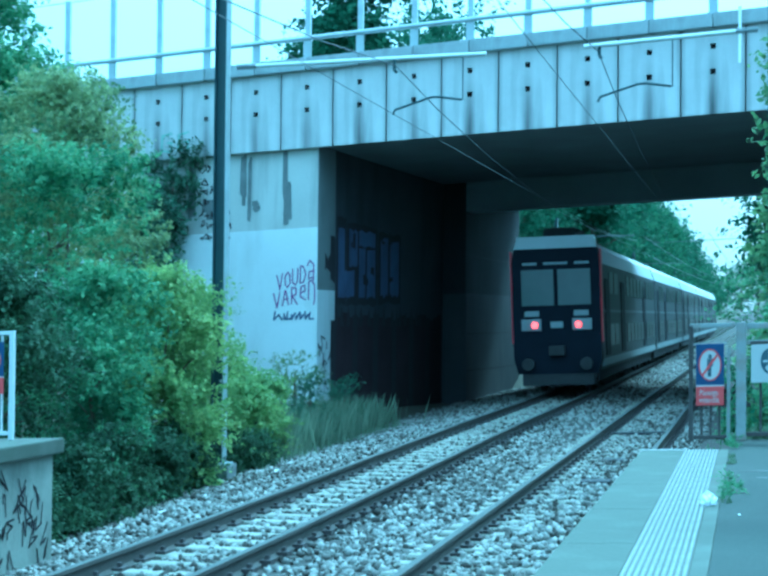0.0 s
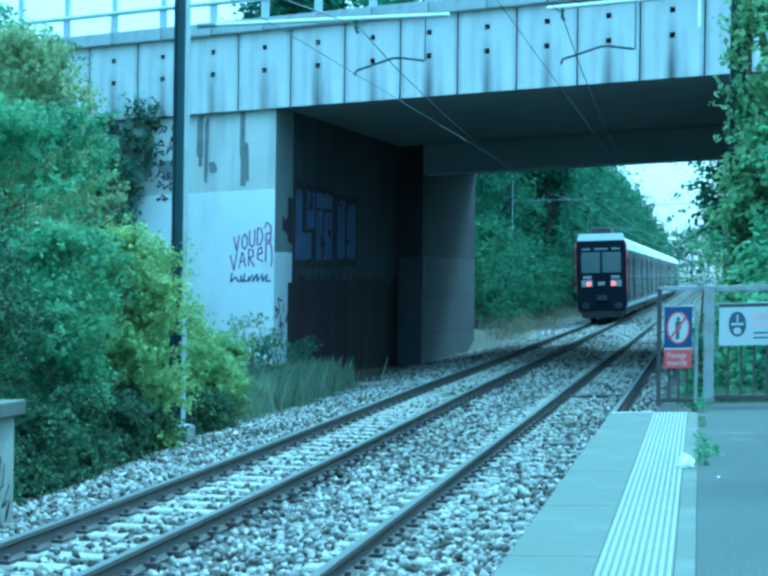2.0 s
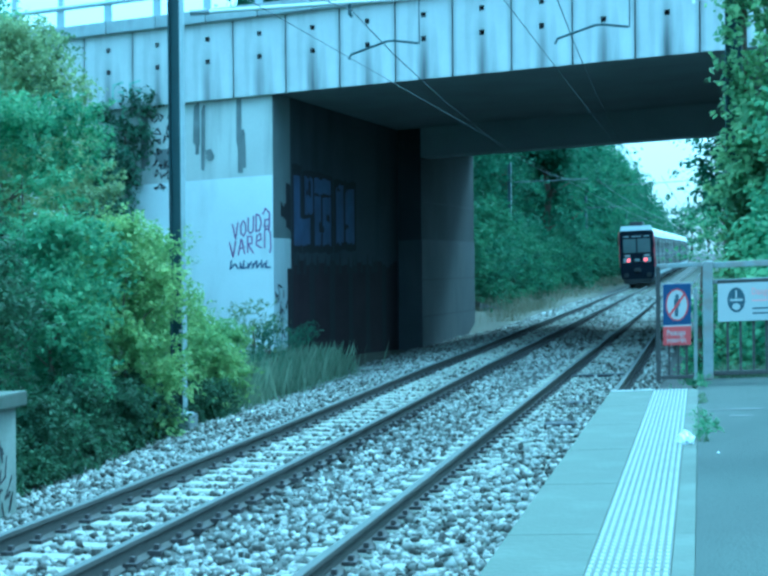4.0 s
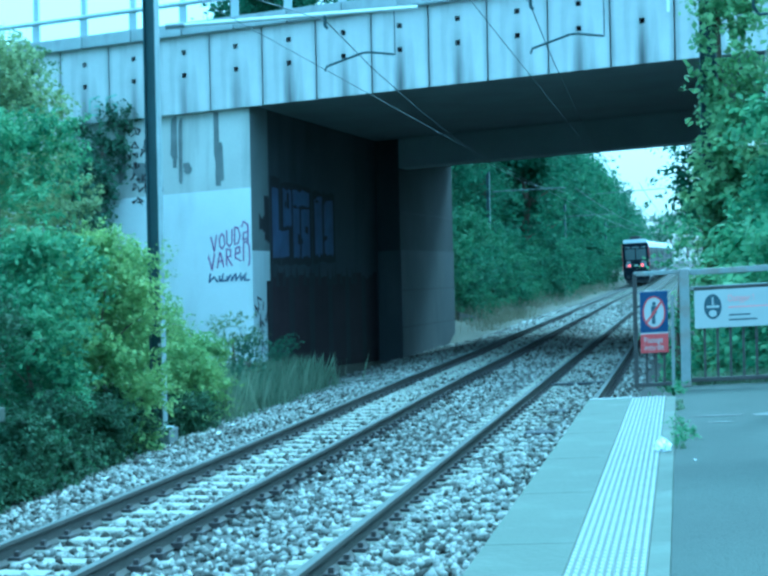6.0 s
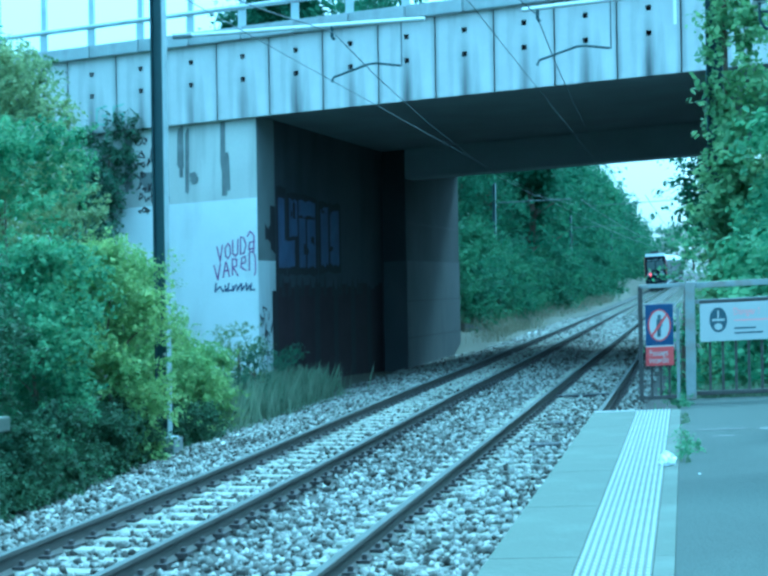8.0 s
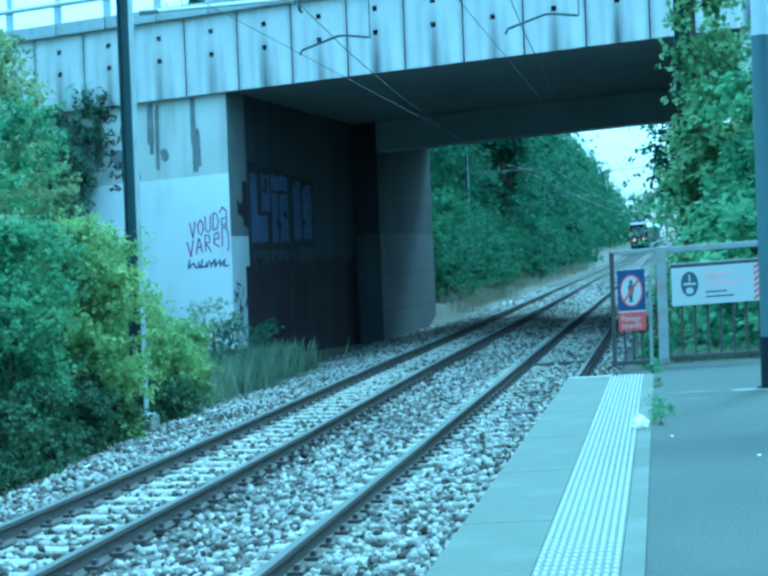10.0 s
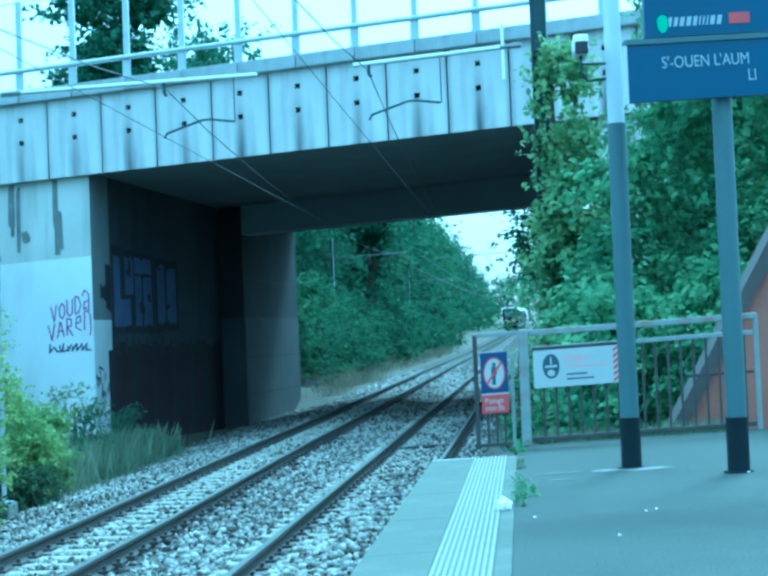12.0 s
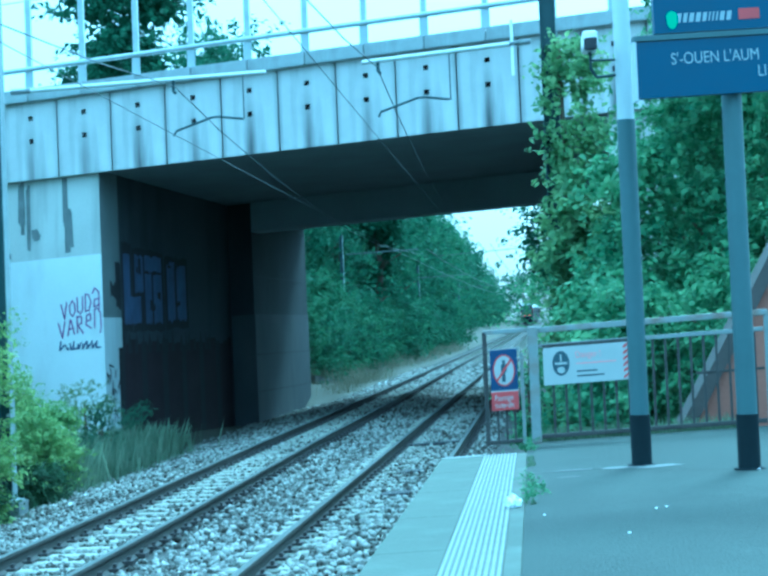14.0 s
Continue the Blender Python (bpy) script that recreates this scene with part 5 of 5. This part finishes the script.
        local("head_lamp", tube([(s * 0.84, -0.07, 1.9), (s * 0.84, -0.045, 1.9)], 0.085, 14, None, False), TRAIN_PALE, lamp, "unlit lamp")
        local("tail_lamp", tube([(s * 0.60, -0.075, 1.89), (s * 0.60, -0.045, 1.89)], 0.085, 16, None, False), TAIL_LIGHT, lamp, "glowing red tail light")
        local("buffer", tube([(s * 0.80, -0.22, 0.82), (s * 0.80, 0.05, 0.82)], 0.17, 14, None, False), UNDER, cab)
    local("marker_strip", b(-0.33, 0.33, 0.03, 0.07, 3.55, 3.62, 0.008), TRAIN_PALE, cab)
    local("badge", b(-0.17, 0.17, -0.03, 0.02, 1.8, 1.98, 0.008), TRAIN_PALE, cab, "pale badge")
    local("coupler", b(-0.22, 0.22, -0.22, 0.05, 1.05, 1.32, 0.03), UNDER, cab, "coupler")
    local("skirt", b(-1.0, 1.0, 0.02, 0.7, 0.22, 0.62, 0.05), UNDER, cab)
    return train


# the pale base colour stands in for sky mirrored in the windscreen
CAB_GLASS = material("cab_glass", (0.11, 0.125, 0.13), 0.12, vary=0.12, scale=2, bump=0.0, spec=0.5)
TRAIN = build_train()

# ---- masonry ramp behind the fence ----
ramp = thing("masonry_ramp", 1.9, 15.2, 0.2, "red masonry stair wall with a dark sloping coping behind the fence", "wall")
x0, x1 = 1.20, 4.2
bm = bmesh.new()
slab(bm, [(x0, 15.0), (x1, 15.0), (x1, 15.5), (x0, 15.5)], -0.3, [0.30, 5.48, 5.48, 0.30])
part("wall", bm, BRICK, ramp, "red-brown rendered masonry")
bm = bmesh.new()
slab(bm, [(x0 - 0.1, 14.93), (x1, 14.93), (x1, 15.55), (x0 - 0.1, 15.55)], [0.13, 5.48, 5.48, 0.13], [0.38, 5.74, 5.74, 0.38])
part("coping", bm, BROWN, ramp, "dark sloping coping")


# ---- plants ----
def shrub(x, y, p, height, rx, ry, count, size, mat, seed, label, n=22, r=None, group="lineside shrubs", low=0.05):
    fine = 0.8 if y < 30 and x < -8 else 1.0
    return tree("shrub", x, y, p, height, rx, ry, int(count / fine ** 1.5), size * fine, mat, seed, label, "shrub", group, low, n, r, 0.05)


# the thicket beside the opposite platform and the mast
shrub(-9.3, 17.3, -0.75, 3.60, 1.1, 1.7, 26000, 0.085, LEAF_BRAMBLE, 3, "dark green bramble thicket by the platform end", 60, 0.34)
shrub(-9.15, 20.3, -0.70, 3.50, 0.95, 1.5, 24000, 0.085, LEAF_MID, 1, "green lineside shrub in front of the mast", 60, 0.32)
shrub(-9.05, 22.9, -0.70, 3.60, 0.8, 1.3, 24000, 0.09, LEAF_YELLOW, 11, "yellow-green lineside shrub by the mast", 60, 0.32)
shrub(-9.75, 26.0, -0.70, 3.40, 0.7, 1.2, 20000, 0.09, LEAF_YELLOW, 2, "yellow-green lineside shrub behind the mast", 60, 0.3)
shrub(-9.35, 28.2, -0.70, 1.85, 0.55, 1.3, 15000, 0.09, LEAF_YELLOW, 13, "low yellow-green lineside shrub", 50, 0.28)
shrub(-10.6, 22.5, -0.30, 5.20, 1.3, 2.2, 32000, 0.095, LEAF_MID, 4, "tall green shrub beside the railway", 70, 0.42)
shrub(-12.0, 24.5, 0.4, 5.9, 1.5, 2.2, 30000, 0.10, LEAF_OLIVE, 5, "tall olive-green shrub beside the railway", 70, 0.45)
shrub(-10.15, 33.6, -0.65, 2.2, 0.5, 2.0, 6500, 0.05, LEAF_OLIVE, 6, "loose grey-green weeds before the bridge wall", 60, 0.24)
shrub(-9.35, 32.2, -0.75, 1.70, 0.35, 2.4, 9000, 0.05, LEAF_DARK, 14, "airy grey-green weeds beside the ballast", 60, 0.22)
shrub(-9.6, 36.0, -0.75, 1.55, 0.3, 1.0, 4000, 0.05, LEAF_DARK, 15, "airy grey-green weeds at the wall foot", 40, 0.2)
shrub(-14.6, 31.0, 0.6, 6.9, 1.5, 2.2, 26000, 0.115, LEAF_OLIVE, 7, "tall shrub climbing before the bridge wall", 70, 0.5)
shrub(-14.75, 35.2, 0.4, 5.2, 0.9, 0.9, 14000, 0.115, LEAF_DARK, 8, "ivy-dark shrub against the bridge wall", 46, 0.36)
tree("tree", -15.2, 27.0, 0.8, 9.0, 1.9, 2.4, 38000, 0.12, LEAF_MID, 9, "green leafy tree beside the bridge", group="trees beside the line", low=0.2, n=80, r=0.55)
tree("tree", -18.2, 33.0, 1.0, 9.6, 1.9, 2.4, 30000, 0.13, LEAF_MID, 10, "green leafy tree beside the bridge", group="trees beside the line", low=0.2, n=70, r=0.6)
tree("tree", -13.2, 21.0, 0.6, 6.0, 1.3, 1.7, 26000, 0.10, LEAF_MID, 12, "green leafy tree over the thicket", group="trees beside the line", low=0.1, n=60, r=0.45)

ivy = thing("ivy", -14.2, 37.6, 0.0, "dark ivy climbing over the pale bridge wall", "climbing plant")
ri = random.Random(77)
leaves("foliage", ivy, [(-15.75 + 1.7 * ri.random() - 0.12 * q, 38.3 + 0.05 * ri.random(), 6.9 - 0.34 * q + ri.uniform(-0.2, 0.2), ri.uniform(0.15, 0.35), 0.12, ri.uniform(0.15, 0.35)) for q in range(9) for _ in range(4)], 9000, 0.10, LEAF_DARK, 78, fill=0.5)
part("stem", tube([(-15.6, 38.3, -0.2), (-15.4, 38.3, 3.0), (-15.0, 38.2, 6.2)], 0.03, 6), BARK, ivy)
# dark brambles trailing down to the ballast
for i, (bx, by, bh) in enumerate(((-8.15, 15.9, 0.9), (-8.2, 17.6, 1.1), (-8.45, 19.4, 1.2), (-8.6, 21.2, 1.2), (-8.85, 22.9, 1.0), (-8.9, 26.2, 0.7))):
    shrub(bx, by, -0.62, bh, 0.5, 1.1, 9000, 0.075, LEAF_BRAMBLE, 400 + i, "low dark brambles at the edge of the ballast", 40, 0.22)
# behind the platform fence, and the climber on the mast
climb = thing("climbing_plant", 0.5, 24.2, -0.2, "leafy climber covering the steel mast", "climbing plant")
rc = random.Random(31)
low_part, high_part = [], []
for k in range(120):
    h = k / 119
    wide = 0.46 if h < 0.56 else 0.40 - 0.25 * (h - 0.56)
    if h > 0.56 and rc.random() < 0.42:
        continue
    one = (0.78 + rc.uniform(-wide, wide), 24.0 + rc.uniform(-0.5, 0.3), 0.3 + 6.0 * h, *(rc.uniform(0.10, 0.19) if h < 0.56 else rc.uniform(0.09, 0.15),) * 3)
    (high_part if rc.random() < 0.62 else low_part).append(one)
leaves("foliage", climb, low_part, 8000, 0.12, LEAF_LIME, 33, fill=0.4)
leaves("young_foliage", climb, high_part, 11000, 0.12, LEAF_LIME, 34, "bright yellow-green young leaves", fill=0.4)
part("stem", tube([(0.66, 24.2, -0.3), (0.68, 24.2, 3.0), (0.6, 24.2, 6.5)], 0.04, 6), BARK, climb)
tree("tree", 2.85, 21.0, -0.1, 6.6, 1.1, 1.7, 24000, 0.12, LEAF_MID, 41, "leafy green tree behind the platform fence", group="trees behind the fence", low=0.04, n=70, r=0.4)
tree("tree", 3.9, 19.5, 0.0, 6.4, 1.2, 1.7, 22000, 0.12, LEAF_MID, 42, "leafy tree behind the platform fence", group="trees behind the fence", low=0.04, n=64, r=0.4)
tree("tree", 3.9, 27.0, 0.0, 7.2, 1.5, 2.0, 22000, 0.13, LEAF_DARK, 43, "dark leafy tree in front of the bridge", group="trees behind the fence", low=0.06, n=60, r=0.5)
tree("tree", 5.4, 22.0, 0.2, 7.9, 1.6, 2.0, 22000, 0.12, LEAF_YELLOW, 44, "yellow-green tree behind the platform fence", group="trees behind the fence", low=0.1, n=60, r=0.5)
shrub(-0.04, 20.5, -0.35, 2.85, 0.12, 0.3, 3600, 0.06, LEAF_MID, 47, "slim green sapling beside the overgrown mast", 34, 0.17, group="shrubs behind the fence")
tree("tree", 3.05, 27.5, -0.1, 6.2, 0.75, 1.6, 20000, 0.12, LEAF_MID, 48, "leafy green tree in front of the bridge", group="trees behind the fence", low=0.0, n=60, r=0.42)
tree("tree", 1.35, 20.2, -0.2, 4.2, 0.5, 1.2, 13000, 0.11, LEAF_MID, 49, "leafy green tree behind the platform fence", group="trees behind the fence", low=0.0, n=60, r=0.34)
tree("tree", 3.0, 23.6, -0.1, 7.0, 1.2, 1.6, 24000, 0.12, LEAF_MID, 50, "leafy green tree behind the platform fence", group="trees behind the fence", low=0.0, n=70, r=0.42)
shrub(0.95, 18.0, -0.3, 2.5, 0.6, 1.4, 12000, 0.10, LEAF_MID, 45, "green shrub behind the platform fence", 44, 0.3, group="shrubs behind the fence")
shrub(2.3, 17.0, -0.2, 2.4, 0.8, 0.8, 11000, 0.10, LEAF_MID, 46, "dark shrub behind the platform fence", 44, 0.3, group="shrubs behind the fence")

# the wood along the far track
rf = random.Random(51)
k = 0
y = 63.0
while y < 330:
    k += 1
    depth = 1.0 + y / 600
    x = -13.3 + 0.6 * bend(y) + rf.uniform(-0.5, 0.5)
    h = rf.uniform(12.5, 16.5) if y < 100 else rf.uniform(13.5, 17.5) - 0.055 * max(0.0, y - 180)
    tree("tree", x, y, rise(y) - 0.1, h, 2.9 * depth, 3.2 * depth, 14000 if y < 110 else 6000, 0.24 if y < 110 else 0.36 * depth, LEAF_FAR if k % 3 else LEAF_WOOD, 100 + k, "tall leafy tree in the wood along the track", group="wood along the track", low=0.0, n=70, r=0.95 * depth)
    y += 4.6 * depth
# the first eight are added, mostly unseen, to block light under the bridge
for i, (x, y, h) in enumerate([(7.6, 59, 12), (8.0, 65, 12), (8.2, 71, 12.5), (8.6, 78, 12.5), (9.2, 86, 13), (9.8, 95, 13), (10.8, 106, 13), (11.6, 118, 12.5), (12.5, 140, 11), (13.5, 175, 10), (15, 215, 11), (17, 262, 11)] + [(-16 + 4.6 * k, 450 + 6 * (k % 3), 13.5 + 1.5 * (k % 2)) for k in range(12)] + [(8.5 + 5 * k, 330 + 8 * k, 9.0) for k in range(4)] + [(-13.5 - 5 * k, 340 + 8 * k, 9.0) for k in range(2)]):
    tree("tree", x, y, rise(y) - 0.1, h, 3.4, 4.0, 4500, 0.42, LEAF_FAR, 200 + i, "leafy far tree, the first eight added as light screens", group="far trees", low=0.0, n=44, r=1.1)
y = 60.5
while y < 170:
    k += 1
    shrub(-9.6 + bend(y) + rf.uniform(-0.5, 0.3), y, rise(y) + 0.2, rf.uniform(2.2, 4.4), 1.25, 2.2, 7000 if y < 100 else 4000, 0.17 if y < 100 else 0.24, LEAF_FAR if k % 2 else LEAF_WOOD, 300 + k, "leafy undergrowth along the far track", 40, 0.55, group="undergrowth along the track")
    y += 3.6
# tree tops over the bridge deck
for i, (x, y, h, rx) in enumerate(((-21.6, 82, 23.5, 4.3), (-15.5, 90, 17.4, 2.6), (-9.5, 95, 16.6, 2.0), (-33, 88, 15.0, 3.0), (1.5, 92, 16.3, 1.6))):
    tree("tree", x, y, 0.0, h, rx, rx, 12000 if i else 26000, 0.36, LEAF_FAR, 230 + i, "tall tree showing above the bridge railing", group="trees beyond the bridge", low=0.3, n=40)


def blades(name, spots, height, mat, seed, label, thin=1.0):
    """Upright grass blades scattered round spots (x, y, level, spread, number)."""
    rng = np.random.default_rng(seed)
    vs = []
    for x, y, p, spread, number in spots:
        a = rng.normal(size=(number, 2)) * spread
        px, py = x + a[:, 0], y + a[:, 1]
        pz = p + CROSS * np.clip(px, -30, 30)
        h = height * (0.4 + 0.8 * rng.random(number))
        bend_x, bend_y = rng.normal(size=number) * h * 0.16, rng.normal(size=number) * h * 0.16
        w = (0.006 + 0.006 * rng.random(number)) * thin
        th = rng.random(number) * 6.283
        wx, wy = np.cos(th) * w, np.sin(th) * w
        v = np.empty((number, 4, 3))
        v[:, 0] = np.stack([px - wx, py - wy, pz], 1)
        v[:, 1] = np.stack([px + wx, py + wy, pz], 1)
        v[:, 2] = np.stack([px + bend_x * 0.5 + wx * 0.8, py + bend_y * 0.5 + wy * 0.8, pz + h * 0.62], 1)
        v[:, 3] = np.stack([px + bend_x, py + bend_y, pz + h], 1)
        vs.append(v)
    v = np.concatenate(vs).reshape(-1, 3)
    ob = new(name, raw_mesh(name, v, np.arange(len(v)).reshape(-1, 4), mat))
    tagged(ob, label, "grass", kind="stuff")


for wx, wy, wr, wn in ((-0.06, 9.1, 0.024, 260), (-0.05, 9.6, 0.022, 200), (-0.06, 10.2, 0.02, 160), (-0.05, 12.9, 0.022, 200), (0.02, 9.55, 0.02, 160), (-0.04, 13.4, 0.03, 260)):
    weed = thing("weed", wx, wy, 0.89, "small green weed growing from the platform joint", "weed", "platform weeds")
    leaves("foliage", weed, [(wx + 0.5 * wr * q, wy + wr * q, 0.89 + wr * (0.6 + 0.5 * (q % 2)), wr, wr * 1.4, wr * 1.1) for q in (-1, 0, 1)], wn, 0.017, LEAF_MID, int(wy * 100))
for lx, ly in ((-8.1, 24.9), (-8.25, 25.3), (-7.95, 26.2), (-8.5, 22.6), (-8.4, 27.4), (-7.6, 24.2), (-8.3, 21.4), (-8.15, 23.4), (-8.6, 20.1), (-8.0, 28.6), (-8.35, 19.3), (-7.8, 29.4), (-7.7, 30.6), (-7.5, 27.2), (-7.2, 18.2), (-7.4, 20.4)):
    bm = bmesh.new()
    bmesh.ops.create_icosphere(bm, subdivisions=2, radius=0.05)
    for v in bm.verts:
        f = 1 + 0.7 * noise.noise(v.co * 25 + Vector((lx, ly, 0)))
        v.co = Vector((lx + v.co.x * f * 1.3, ly + v.co.y * f, float(np.interp(lx, (-9.0, -8.2, -7.2, -6.3), (-0.57, -0.47, -0.29, -0.2))) + bank(lx, ly) + lift(lx) + v.co.z * f * 0.6))
    lone("litter_scrap", bm, PLASTIC_BAG, "white scrap of litter lying on the ballast", "litter", "litter beside the track")
rg = random.Random(61)
blades("tall_grass", [(-9.75 + rg.uniform(-0.8, 0.75), 28 + 9.3 * rg.random(), -0.6, 0.35, 80) for _ in range(110)], 0.95, GRASS_PALE, 62, "tall dry grass in front of the bridge wall", 0.6)
blades("verge_grass", [(-8.8 + rg.uniform(-0.6, 0.5), 15 + 22 * rg.random(), -0.52, 0.25, 60) for _ in range(60)], 0.30, GRASS, 63, "short rough grass beside the ballast")
spots = [(-8.3 + rg.uniform(-2.2, 0.7), 57.5 + 90 * rg.random() ** 1.3) for _ in range(220)]
blades("far_verge_grass", [(gx + bend(gy), gy, rise(gy) + bank(gx, gy) + ground_level(gx + bend(gy), gy), 0.4, 60) for gx, gy in spots], 0.42, GRASS_DRY, 65, "dry straw-coloured grass on the bank beside the far track")
blades("fence_grass", [(0.05 + 1.85 * k / 39, 14.08 + rg.uniform(-0.04, 0.1), 0.80, 0.05, 40) for k in range(40)], 0.20, GRASS, 66, "rough grass along the foot of the platform fence")
blades("joint_grass", [(-0.05 + rg.uniform(-0.015, 0.015), 8.9 + 4.6 * rg.random(), 0.888, 0.012, 9) for _ in range(12)], 0.04, GRASS, 67, "thin grass growing in the joint of the platform edge")
for lx, ly in ((-6.9, 61.5), (-7.0, 63.0), (-6.8, 66.2), (-7.3, 69.5), (-7.1, 70.3), (-6.7, 73.0), (-7.2, 77.0)):
    bm = bmesh.new()
    bmesh.ops.create_icosphere(bm, subdivisions=1, radius=0.06)
    for v in bm.verts:
        f = 1 + 0.6 * noise.noise(v.co * 12 + Vector((lx, ly, 0)))
        v.co = Vector((lx + bend(ly) + v.co.x * f * 1.5, ly + v.co.y * f, -0.26 + rise(ly) + bank(lx, ly) + lift(lx) + v.co.z * f * 0.6))
    lone("litter_scrap", bm, PLASTIC_BAG, "white scrap of litter on the bank beyond the bridge", "litter", "litter beyond the bridge")


# ---- what moves ----
def motions():
    rows = []
    for t, y in ((0.0, 41.6), (0.5, 48.9), (1.0, 57.0), (1.5, 65.8), (2.0, 74.8), (2.5, 83.6), (3.0, 92.4), (4.0, 109.8), (5.5, 136.0), (6.5, 153.0), (7.5, 171.5), (8.7, 194.0), (10.0, 219.0), (11.0, 241.0), (12.5, 278.0), (14.0, 318.0)):
        x = -4.98 + bend(y) - float(np.interp(t, (0.0, 0.5, 1.5), (0.12, 0.12, 0.0)))
        along_x = (bend(y + 60) - bend(y)) / 60
        along_z = (rise(y + 60) - rise(y)) / 60
        rows.append((t, pose(x, y, lift(-4.98) + rise(y) + bank(-4.98, y), math.degrees(math.atan(along_z)), -math.degrees(math.atan(CROSS)), -math.degrees(math.atan(along_x)))))
    walk(TRAIN, rows)


motions()
